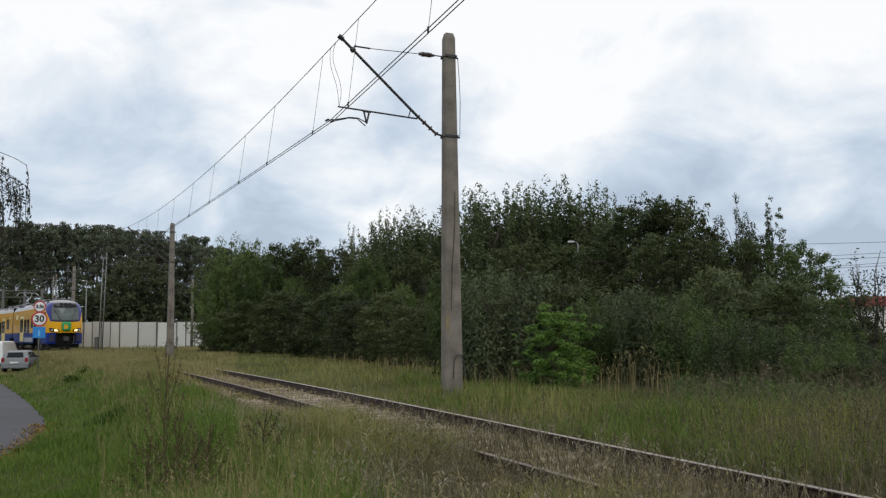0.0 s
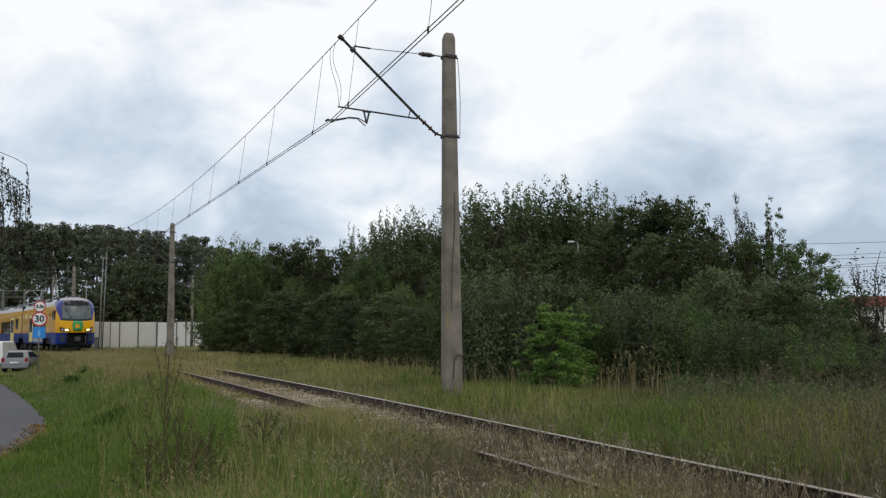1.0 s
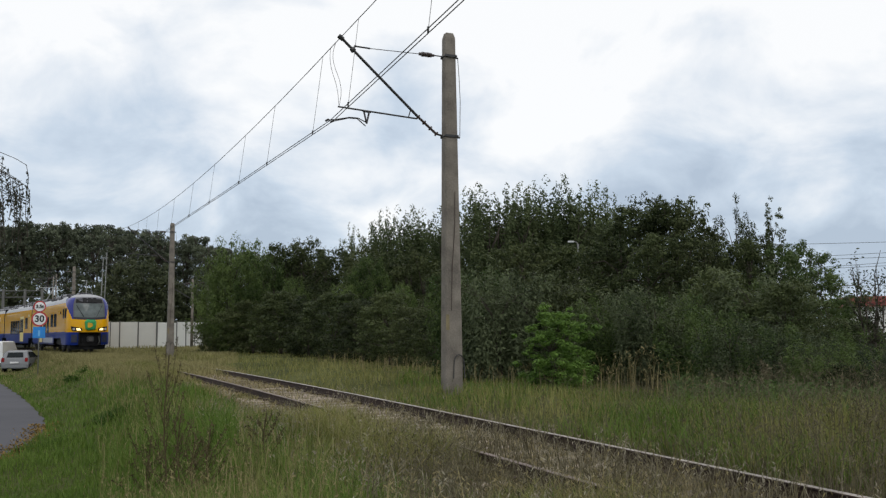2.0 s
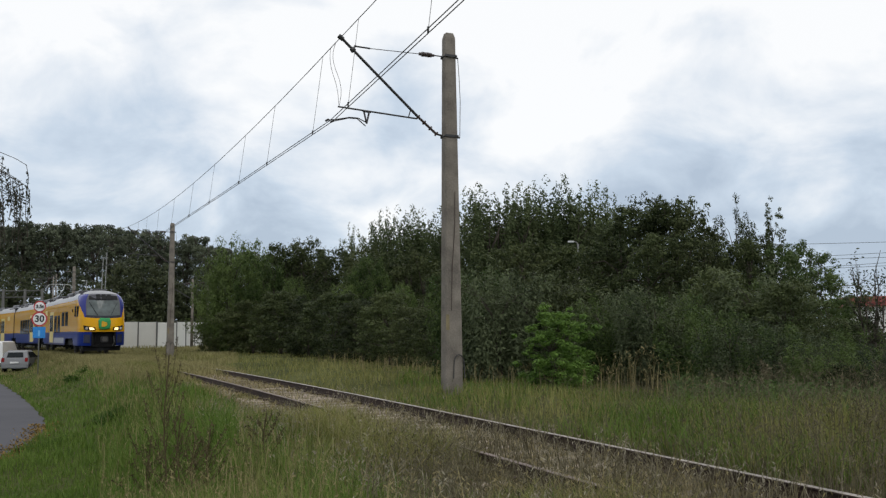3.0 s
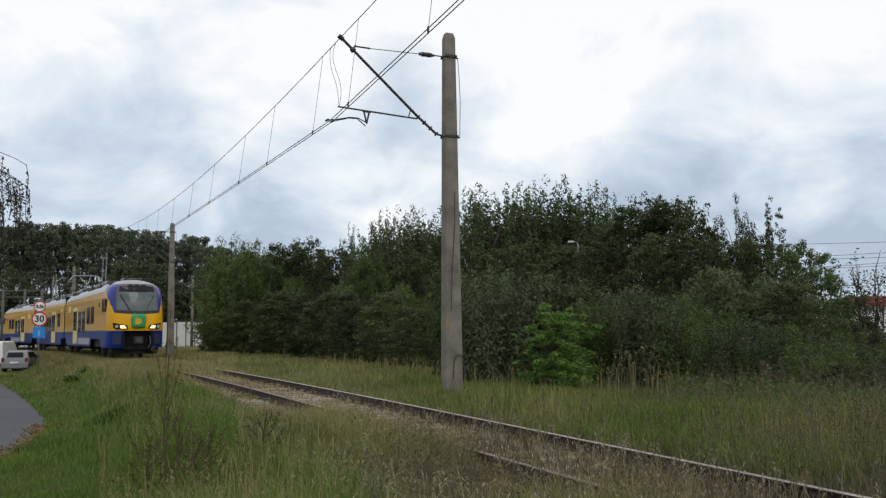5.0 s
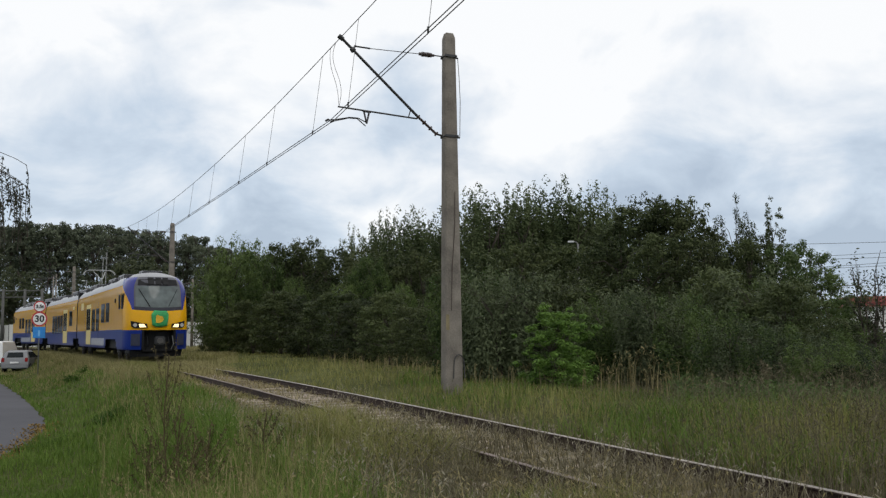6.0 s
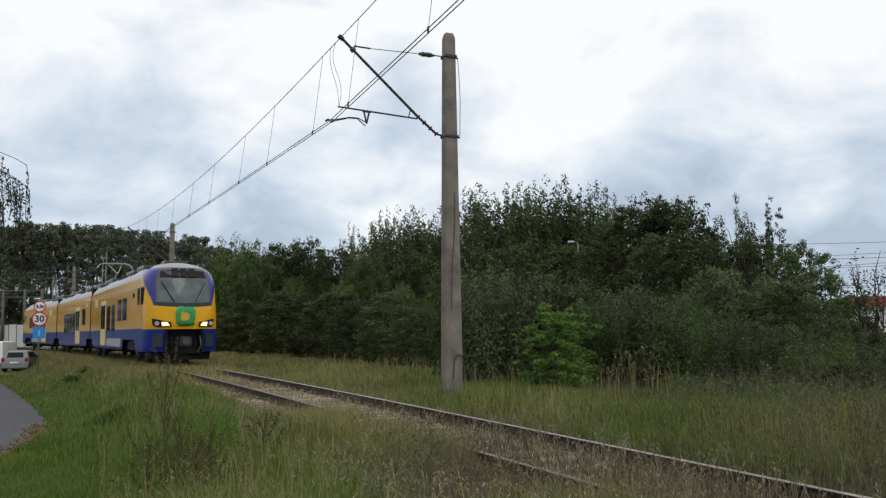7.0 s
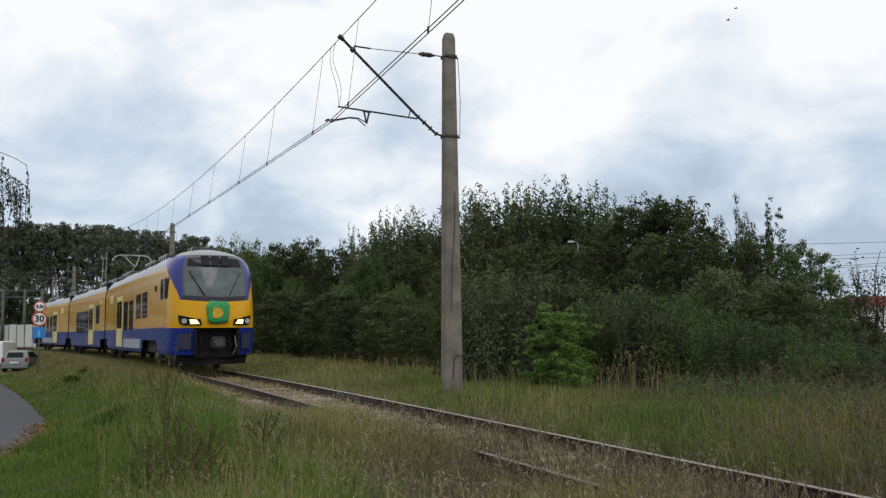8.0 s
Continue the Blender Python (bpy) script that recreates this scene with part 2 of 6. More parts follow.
# ---- railway track ----
def sweep(profile, s0, s1, d, step=1.5):
    """Extrudes a closed (d, z) profile along the track."""
    bm = bmesh.new()
    n = max(2, int((s1 - s0) / step) + 1)
    rings = []
    for k in range(n):
        s = s0 + (s1 - s0) * k / (n - 1)
        rings.append([bm.verts.new(beside(s, d + px, pz)) for px, pz in profile])
    m = len(profile)
    for a, b in zip(rings[:-1], rings[1:]):
        for i in range(m):
            bm.faces.new((a[i], a[(i + 1) % m], b[(i + 1) % m], b[i]))
    bm.faces.new(rings[0])
    bm.faces.new(rings[-1][::-1])
    return bm


def build_track():
    tr = empty("railway_track", Matrix(), "single overgrown railway track with rusty rails", "railway track", kind="structure")
    side = [(0.011, -0.03), (0.035, -0.016), (0.035, -0.004), (-0.035, -0.004), (-0.035, -0.016), (-0.011, -0.03), (-0.011, -0.125), (-0.065, -0.14), (-0.065, -0.152), (0.065, -0.152), (0.065, -0.14), (0.011, -0.125)]
    head = [(0.033, -0.0035), (0.028, 0.0), (-0.028, 0.0), (-0.033, -0.0035)]
    for d in (-0.75, 0.75):
        r = part("rail", sweep(side, -40, 190, d), RUST, tr, "rust-brown steel rail")
        part("running_surface", sweep(head, -40, 190, d), RAIL_TOP if d > 0 else RAIL_DULL, r, "worn rail head")
    part("ballast_bed", sweep([(-1.5, -0.3), (-1.35, -0.2), (1.35, -0.2), (1.5, -0.3)], -40, 190, 0), BALLAST, tr, "dirty grey-brown ballast")
    sl = mesh_of("sleeper", box(bmesh.new(), -1.25, 1.25, -0.12, 0.12, -0.3, -0.155, 0.015), SLEEPER, True)
    fast = bmesh.new()
    for d in (-0.75, 0.75):
        for e in (-0.1, 0.1):
            box(fast, d + e - 0.035, d + e + 0.035, -0.05, 0.05, -0.16, -0.115)
    fast = mesh_of("rail_fastening", fast, RUST, True)
    rng = random.Random(4)
    s = -6.0
    while s < 120:
        x, y, t = track(s)
        ob = new("sleeper", sl)
        ob.parent = tr
        ob.matrix_basis = pose(x, y, rng.uniform(-0.012, 0.004), 0, 0, math.degrees(t) + rng.uniform(-0.8, 0.8))
        if s < 45:
            f = new("rail_fastening", fast)
            f.parent = ob
        s += 0.6 + rng.uniform(-0.02, 0.02)
    # loose stones
    rg = np.random.default_rng(5)
    n = 5500
    s = rg.uniform(2, 48, n)
    d = np.clip(rg.normal(0, 0.75, n), -1.7, 1.7)
    size = rg.uniform(0.012, 0.035, n)
    p = np.array([beside(a, b) for a, b in zip(s, d)])
    p[:, 2] = np.where(np.abs(d) < 1.38, -0.2, -0.27) + size * 0.5
    base = np.array([(1, 0, 0), (-1, 0, 0), (0, 1, 0), (0, -1, 0), (0, 0, 1), (0, 0, -1)], float)
    q = base[None] * rg.uniform(0.6, 1.3, (n, 6, 1)) * size[:, None, None] + rg.normal(0, 0.15, (n, 6, 3)) * size[:, None, None]
    a = rg.uniform(0, 6.28, n)
    ca, sa = np.cos(a)[:, None], np.sin(a)[:, None]
    qx, qy = q[:, :, 0] * ca - q[:, :, 1] * sa, q[:, :, 0] * sa + q[:, :, 1] * ca
    v = np.stack([qx, qy, q[:, :, 2] * 0.8], 2) + p[:, None]
    f = np.array([(0, 2, 4), (2, 1, 4), (1, 3, 4), (3, 0, 4), (2, 0, 5), (1, 2, 5), (3, 1, 5), (0, 3, 5)])
    tris = (f[None] + (np.arange(n) * 6)[:, None, None]).reshape(-1, 3)
    ob = new("loose_ballast", arrays_mesh("loose_ballast", v.reshape(-1, 3), None, BALLAST, tris))
    ob.parent = tr
    tagged(ob, "loose ballast stones between the rails", kind="stuff")


build_track()


# ---- catenary ----
def mast(s, shift=0.0, flip=False, group="catenary masts"):
    """A tapered concrete mast with its cantilever, in the space of the track at s."""
    x, y, _ = beside(s, shift)
    t = track(s)[2] + (math.pi if flip else 0.0)
    th = empty("catenary_mast", pose(x, y, 0, 0, 0, math.degrees(t)), "tall tapered concrete railway mast with wire cantilever", "catenary mast", group)
    bm = bmesh.new()
    d = 2.64
    rings = []
    for z, w, u in ((-0.5, 0.2, 0.155), (5.0, 0.145, 0.115), (7.55, 0.118, 0.095), (7.66, 0.085, 0.065)):
        ring = []
        for sx, sy in ((-1, -1), (1, -1), (1, 1), (-1, 1)):
            for cx, cy in (((0.86, 1), (1, 0.86)) if sx * sy < 0 else ((1, 0.86), (0.86, 1))):
                ring.append(bm.verts.new((d + sx * w * cx, sy * u * cy, z)))
        rings.append(ring)
    for a, b in zip(rings[:-1], rings[1:]):
        for i in range(8):
            bm.faces.new((a[i], a[(i + 1) % 8], b[(i + 1) % 8], b[i]))
    bm.faces.new(rings[-1])
    part("post", bm, CONCRETE, th, "weathered grey-brown concrete post")
    for z, w in ((7.14, 0.135), (5.4, 0.155)):
        bm = cube(d - w, d + w, -0.135, -0.115, z - 0.025, z + 0.025)
        box(bm, d - w, d + w, 0.115, 0.135, z - 0.025, z + 0.025)
        rod(bm, (d - w + 0.02, -0.14, z), (d - w + 0.02, 0.14, z), 0.022)
        rod(bm, (d + w - 0.02, -0.14, z), (d + w - 0.02, 0.14, z), 0.022)
        rod(bm, (d + w, 0, z), (d + w + 0.08, 0, z), 0.02)
        part("bracket", bm, DARK_STEEL, th)
    bm = bar((2.47, 0, 5.41), (2.33, 0, 5.44), 0.022)
    rod(bm, (1.93, 0, 5.76), (0.24, 0, 7.27), 0.03)
    rod(bm, (0.28, 0, 7.24), (0.18, 0, 7.31), 0.05)
    rod(bm, (0.45, 0, 7.03), (0.52, 0, 7.07), 0.055)
    part("cantilever_tube", bm, DARK_STEEL, th)
    bm = bmesh.new()
    a, b = Vector((2.33, 0, 5.44)), Vector((1.92, 0, 5.77))
    rod(bm, a, b, 0.028)
    for k in range(7):
        c = a.lerp(b, k / 6.0)
        e = (b - a).normalized() * 0.016
        rod(bm, c - e, c + e, 0.055 if k % 2 == 0 else 0.03)
    part("insulator", bm, INSULATOR, th)
    bm = bar((0.52, 0, 7.13), (0.86, 0, 7.12), 0.018)
    rod(bm, (0.86, 0, 7.12), (1.95, 0, 7.135), 0.008)
    rod(bm, (2.3, 0, 7.14), (2.53, 0, 7.14), 0.014)
    rod(bm, (0.5, 0, 7.05), (0.54, 0, 7.15), 0.02)
    part("tie_rod", bm, DARK_STEEL, th)
    bm = bmesh.new()
    for k in range(6):
        xx = 1.95 + 0.06 * k
        rod(bm, (xx, 0, 7.137), (xx + 0.045, 0, 7.137), (0.035, 0.055, 0.05, 0.055, 0.05, 0.03)[k])
    part("insulator", bm, INSULATOR, th)
    bm = bar((0.17, 0, 5.83), (1.9, 0, 5.73), 0.018)
    rod(bm, (1.7, 0, 5.74), (1.76, 0, 5.93), 0.012)
    rod(bm, (1.76, 0, 5.93), (1.82, 0, 5.86), 0.012)
    part("registration_tube", bm, DARK_STEEL, th)
    for off in (0.0, 0.06):
        pts = [(-0.06 + off * 2, off, 5.53), (0.12 + off, off, 5.56), (0.42, off, 5.63), (0.6, off, 5.63), (0.78, off, 5.55 - off)]
        bm = chain(bmesh.new(), pts, 0.011)
        rod(bm, (-0.09 + off * 2, off, 5.51), (-0.02 + off * 2, off, 5.55), 0.022)
        part("steady_arm", bm, DARK_STEEL, th)
    bm = bar((0.72, 0, 5.79), (0.78, 0, 5.53), 0.02)
    rod(bm, (0.84, 0, 5.79), (0.78, 0, 5.53), 0.02)
    rod(bm, (0.7, 0, 5.79), (0.87, 0, 5.78), 0.026)
    part("dropper_bracket", bm, DARK_STEEL, th)
    pts = [(d + 0.21, 0, 7.14), (d + 0.24, 0, 6.7), (d + 0.26, 0, 6.2), (d + 0.24, 0, 5.4)]
    part("earth_wire", chain(bmesh.new(), pts, 0.007), WIRE, th)
    pts = [(d + 0.05, -0.142, 4.2), (d + 0.03, -0.152, 3.4), (d - 0.04, -0.16, 2.6), (d - 0.07, -0.17, 1.7)]
    part("earth_strip", chain(bmesh.new(), pts, 0.007, 5), RUST, th, "thin rusty earthing strip")
    part("mast_tag", cube(d - 0.19, d - 0.12, -0.172, -0.155, 1.3, 1.62), TAG, th, "small faded yellow tag")
    pts = [(d - 0.05, -0.2, 0.3)] + [(d + 0.08 - 0.11 * math.cos(math.pi * k / 8), -0.19, 0.62 + 0.17 * math.sin(math.pi * k / 8)) for k in range(9)] + [(d + 0.2, -0.21, 0.3)]
    part("earth_loop", chain(bmesh.new(), pts, 0.012), WIRE, th, "bent black earthing wire")
    return th


S_MAST = (-20.0, 17.235, 53.226, 90.0)
CONTACT_D = (-1.3, 0.04, 0.0, 0.1)
MESSENGER_D = (-1.4, 0.22, 0.03, 0.2)
mast(S_MAST[0], -1.3, True)
mast(S_MAST[1])
mast(S_MAST[2])
mast(S_MAST[3], 0.05)


def build_wires():
    th = empty("overhead_line", Matrix(), "twin contact wire hung from a messenger wire by droppers", "overhead wires")
    for j in range(3):
        ends = S_MAST[j], S_MAST[j + 1]

        def at(k, z, offsets, side=0.0):
            a, b = beside(ends[0], offsets[j]), beside(ends[1], offsets[j + 1])
            n = Vector((b.y - a.y, a.x - b.x, 0)).normalized()
            return a.lerp(b, k) + n * side + Vector((0, 0, z))

        def high(k):
            return 7.27 - 0.6 * 4 * k * (1 - k)

        def low(k):
            return 5.53 - 0.03 * 4 * k * (1 - k)
        part("messenger_wire", chain(bmesh.new(), [at(k / 16, high(k / 16), MESSENGER_D) for k in range(17)], 0.0085, 5), WIRE, th)
        for side in (-0.035, 0.035):
            part("contact_wire", chain(bmesh.new(), [at(k / 8, low(k / 8), CONTACT_D, side) for k in range(9)], 0.0085, 5), WIRE, th)
        for k in (0.035, 0.14, 0.225, 0.34, 0.44, 0.55, 0.66, 0.76, 0.845, 0.965):
            bm = bar(at(k, low(k), CONTACT_D), at(k - 0.004, high(k), MESSENGER_D), 0.0045, n=5)
            rod(bm, at(k, low(k) - 0.03, CONTACT_D), at(k, low(k) + 0.06, CONTACT_D), 0.016)
            part("dropper", bm, WIRE, th)
    s0 = S_MAST[1]
    for e, bulge in ((0.62, 0.05), (0.22, 0.1)):
        pts = []
        for k in range(13):
            u = k / 12
            p = beside(s0 + e * (1 - u) ** 0.8 + 0.02, 0.2, high(e / 36) + (5.84 - high(e / 36)) * u)
            p.x += bulge * math.sin(u * 6.28) * (1.2 - 0.4 * u) * -0.7
            pts.append(p)
        part("jumper", chain(bmesh.new(), pts, 0.005, 5), WIRE, th, "slack looping jumper wire")


build_wires()


# ---- train ----
YELLOW = material("yellow_train_paint", (0.66, 0.34, 0.008), 0.14, spread=0.05, scale=0.6, fine=8, bump=0)
BLUE = material("blue_train_paint", (0.008, 0.026, 0.19), 0.3, spread=0.08, scale=0.6, fine=8, bump=0)
VIOLET = material("violet_blue_train_paint", (0.03, 0.038, 0.21), 0.25, spread=0.06, scale=0.8, fine=8, bump=0)
CREAM = material("cream_door_paint", (0.72, 0.60, 0.27), 0.4, spread=0.06, scale=0.9, fine=9, bump=0)
SILVER = material("silver_grey_roof_paint", (0.40, 0.41, 0.43), 0.4, 0.1, 0.12, 1.0, 12, 0.05, 0.003)
ROOF_GEAR = material("dusty_dark_roof_gear", (0.07, 0.07, 0.075), 0.7, 0.2, 0.3, 2.0, 20, 0.2, 0.01)
BLACK = material("black_rubber", (0.012, 0.012, 0.014), 0.6, spread=0.2, bump=0.1)
INK_BLACK = material("black_display_hood", (0.004, 0.004, 0.005), 0.8, spread=0.1, bump=0)
MASK = material("dark_grey_front_mask", (0.045, 0.045, 0.055), 0.3, spread=0.1, bump=0)
GLASS = material("tinted_train_glass", (0.012, 0.014, 0.016), 0.06, spread=0.1, bump=0)
# the windscreen's mid-grey reflection is put into its base colour
SCREEN_GLASS = material("windscreen_painted_reflection", (0.11, 0.13, 0.13), 0.08, spread=0.25, scale=1.2, fine=4, bump=0)
HEADER = material("mid_grey_header", (0.10, 0.10, 0.115), 0.4, spread=0.1, bump=0)
FRONT_ROOF = material("light_grey_front_cap", (0.26, 0.265, 0.28), 0.4, spread=0.1, bump=0)
GREY_PANEL = material("grey_equipment_panel", (0.36, 0.37, 0.42), 0.4, spread=0.06, bump=0)
for coated, ior in ((GLASS, 1.06), (SCREEN_GLASS, 1.3), (YELLOW, 1.28), (BLUE, 1.28), (MASK, 1.15), (HEADER, 1.2), (CREAM, 1.12), (SILVER, 1.35), (VIOLET, 1.35), (BLACK, 1.2), (ROOF_GEAR, 1.2)):
    coated.node_tree.nodes["Principled BSDF"].inputs["IOR"].default_value = ior
GREEN = material("green_cloth", (0.03, 0.30, 0.09), 0.7, spread=0.25, scale=5, fine=20, bump=0.5, depth=0.03)
GOLD = material("yellow_cloth", (0.62, 0.36, 0.02), 0.7, spread=0.2, scale=5, fine=20, bump=0.3, depth=0.02)
WHEEL = material("dark_wheel_steel", (0.09, 0.085, 0.08), 0.4, 0.5, 0.25, 4, 30, 0.2, 0.004)
LAMP_ON = glow_material("lit_headlight", (1.0, 0.74, 0.34), 1.7)
SKIRT_GRILLE = material("dark_skirt_grille", (0.02, 0.024, 0.05), 0.6, spread=0.2, bump=0)
PANTO = material("pale_pantograph_steel", (0.36, 0.37, 0.36), 0.45, 0.2, 0.1, bump=0)
LAMP_OFF = material("clear_lamp_glass", (0.35, 0.34, 0.32), 0.15, spread=0.2, bump=0)


ROOF = 4.1


def half_width(z):
    """The half width of the car body at height z."""
    if z < 0.72:
        return 1.39 + 0.02 * (z - 0.6) / 0.12
    if z < 3.0:
        return 1.41
    return 1.41 * max(0.0, 1 - ((z - 3.0) / 1.13) ** 2.6) ** (1 / 2.6)


def set_back(z):
    """How far the front's middle lies behind the tip at height z."""
    if z < 1.7:
        return 0.04 + 0.10 * ((1.7 - z) / 1.3) ** 2
    return 0.04 + 0.5 * ((z - 1.7) / 1.9) ** 1.4 + (2.6 * ((z - 3.7) / 0.4) ** 2 * 0.35 if z > 3.7 else 0.0)


Z_LIST = [0.6 + (ROOF - 0.6) * k / 130 for k in range(131)]
NOSE_ROUND, NOSE_POWER = 1.25, 2.3


def nose_plan(a):
    """Setback of the rounded nose at the fraction a of the half width."""
    return NOSE_ROUND * (1 - max(0.0, 1 - abs(a) ** NOSE_POWER) ** (1 / NOSE_POWER))


def nose_edge(z):
    return set_back(z) + NOSE_ROUND


def body_half(y, z):
    """The half width of an end car at y and z, narrowing round the nose."""
    q = min(1.0, max(0.0, (y - set_back(z)) / NOSE_ROUND))
    return half_width(z) * (1 - (1 - q) ** NOSE_POWER) ** (1 / NOSE_POWER)


def surround_depth(z):
    """How far behind the front's middle the violet surround reaches at z."""
    return float(np.interp(z, (2.2, 2.6, 3.0, 3.3, 3.5, 3.7, 3.85), (0.36, 0.47, 0.66, 0.92, 1.2, 1.75, 2.3)))


def grid_parts(points, kinds, mats, parent, labels):
    """Splits a grid of points into one mesh for each kind of cell."""
    made = {}
    for kind in mats:
        bm = bmesh.new()
        seen = {}

        def vert(i, j):
            if (i, j) not in seen:
                seen[i, j] = bm.verts.new(points[i][j])
            return seen[i, j]
        for i in range(len(points) - 1):
            for j in range(len(points[0]) - 1):
                if kinds(i, j) == kind:
                    bm.faces.new((vert(i, j), vert(i + 1, j), vert(i + 1, j + 1), vert(i, j + 1)))
        if len(bm.faces):
            made[kind] = part(kind, bm, mats[kind], parent, labels.get(kind, ""), flat=False)
        else:
            bm.free()
    return made


def side_kind(y, z, nose):
    if nose and z > 2.3 and y < set_back(z) + surround_depth(z):
        return "front_surround" if z < 3.86 else "roof"
    if z > 3.5:
        return "roof"
    if z > 1.48:
        return "upper_side"
    return "lower_side"


def car_body(th, length, nose, bogie_gaps):
    """Body shell from 0 (the front) to length, with its skirt cut out over the bogies."""
    mats = {"roof": SILVER, "upper_side": YELLOW, "lower_side": BLUE, "front_surround": VIOLET}
    labels = {"roof": "silver-grey rounded roof", "upper_side": "glossy yellow side panel", "lower_side": "dark blue skirt", "front_surround": "violet-blue cab surround"}
    ny = 60
    for sx in (-1, 1):
        pts, cells = [], []
        for i in range(ny + 1):
            u = i / ny
            row = []
            for z in Z_LIST:
                y0 = nose_edge(z) if nose else 0.0
                # finer near the cab
                y = y0 + (length - y0) * (u ** 1.5 if nose else u)
                row.append((sx * half_width(z), y, z))
            pts.append(row)

        def kind(i, j, pts=pts):
            _, y, z = pts[i][j]
            y = 0.5 * (y + pts[i + 1][j][1])
            z = 0.5 * (z + pts[i][j + 1][2])
            for g0, g1 in bogie_gaps:
                mid, half = (g0 + g1) / 2, (g1 - g0) / 2
                if z < 1.05 and abs(y - mid) < half * (1 - 0.25 * (z / 1.05) ** 3):
                    return None
            return side_kind(y, z, nose)
        grid_parts(pts, kind, mats, th, labels)
    # closing strip on the roof's crown, floor and end walls
    w = half_width(ROOF)
    bm = cube(-w - 0.01, w + 0.01, (nose_edge(ROOF) - 0.05) if nose else 0.0, length, ROOF - 0.05, ROOF + 0.005)
    part("roof_crown", bm, SILVER, th)
    bm = cube(-1.2, 1.2, 1.0 if nose else 0.05, length - 0.05, 0.62, 1.1)
    part("underframe", bm, INK_BLACK, th)
    for y in ([] if nose else [0.02]) + [length - 0.02]:
        bm = bmesh.new()
        ring = [bm.verts.new((half_width(z), y, z)) for z in Z_LIST] + [bm.verts.new((-half_width(z), y, z)) for z in reversed(Z_LIST)]
        bm.faces.new(ring)
        part("end_wall", bm, BLACK, th)


def front_kind(a, z):
    """Which panel of the front a point belongs to: a is the fraction of the half width."""
    u = abs(a)
    left = a < 0
    if u < 0.5 and z < 1.44:
        return "coupler_recess"
    if z < 1.46:
        return "front_skirt"
    if z < 2.29:
        return "front_panel"
    if z > 3.86:
        return "front_roof"
    if nose_plan(a) > surround_depth(z):
        return "cab_corner" if left else "cab_corner_panel"
    if u > 0.72:
        return "pillar" if left else "windscreen_pillar"
    if z < 2.47:
        return "apron"
    if z < 3.42 and u < 0.68:
        return "windscreen"
    if z > 3.42:
        return "header"
    return "screen_frame" if left else "windscreen_frame"


def car_front(th):
    mats = {"coupler_recess": INK_BLACK, "cab_corner": YELLOW, "cab_corner_panel": YELLOW, "front_skirt": BLUE, "front_panel": YELLOW, "pillar": VIOLET, "windscreen_pillar": VIOLET, "screen_frame": HEADER, "windscreen_frame": HEADER, "apron": MASK, "windscreen": SCREEN_GLASS, "header": HEADER, "front_roof": FRONT_ROOF}
    labels = {"windscreen": "large raked windscreen with grey reflection in its colour", "front_panel": "yellow nose panel", "pillar": "violet-blue windscreen pillar", "windscreen_pillar": "violet-blue windscreen pillar", "coupler_recess": "black open coupler recess"}
    nx = 100
    steps = [math.sin(math.pi / 2 * (-1 + 2 * i / nx)) for i in range(nx + 1)]
    pts = []
    for a in steps:
        row = []
        for zp in Z_LIST:
            z = zp + 0.12 * abs(a) ** 2 * math.exp(-((zp - 2.3) / 0.42) ** 2)
            y = set_back(z) + nose_plan(a)
            if front_kind(a, zp) == "coupler_recess":
                y += 0.45
            row.append((a * half_width(z), y, z))
        pts.append(row)
    grid_parts(pts, lambda i, j: front_kind((steps[i] + steps[i + 1]) / 2, (Z_LIST[j] + Z_LIST[j + 1]) / 2), mats, th, labels)

    def at(x, z, out=0.0):
        w = half_width(z)
        return Vector((x, set_back(z) + nose_plan(x / w) - out, z))

    def plate(outline, out=0.02, thick=0.05):
        """A slab that follows the nose: outline of (x, z) points."""
        bm = bmesh.new()
        f = [bm.verts.new(at(x, z, out)) for x, z in outline]
        b = [bm.verts.new(at(x, z, out - thick)) for x, z in outline]
        bm.faces.new(f)
        n = len(f)
        for i in range(n):
            bm.faces.new((f[i], b[i], b[(i + 1) % n], f[(i + 1) % n]))
        return bm
    for sx in (-1, 1):
        outline = [(sx * x, z) for x, z in ((0.5, 1.56), (0.8, 1.55), (1.04, 1.55), (1.14, 1.62), (1.17, 1.87), (0.95, 1.82), (0.72, 1.76), (0.54, 1.74))]
        hl = part("headlight", plate(outline, 0.07, 0.14), BLACK, th, "slanted black headlight unit")
        part("main_lamp", plate([(sx * x, z) for x, z in ((0.57, 1.59), (0.83, 1.58), (0.86, 1.73), (0.66, 1.72))], 0.085, 0.03), LAMP_ON, hl, "lit warm headlamp")
        bm = bmesh.new()
        rod(bm, at(sx * 1.01, 1.68, 0.1), at(sx * 1.01, 1.68, 0.0), 0.082, n=16)
        part("round_lamp", bm, LAMP_OFF, hl, "unlit round lamp")
        # skirt grille beside the coupler
        bm = plate([(sx * x, z) for x, z in ((0.8, 0.78), (1.0, 0.78), (1.14, 0.78), (1.14, 1.3), (1.0, 1.3), (0.8, 1.3))], 0.07, 0.1)
        part("skirt_panel", bm, SKIRT_GRILLE, th, "dark slatted skirt grille")
        # wiper
        bm = bar(at(sx * 0.4, 2.5, 0.05), at(sx * 0.84, 3.3, 0.06), 0.02 if sx < 0 else 0.012, 0.014 if sx < 0 else 0.008)
        part("wiper", bm, BLACK, th)
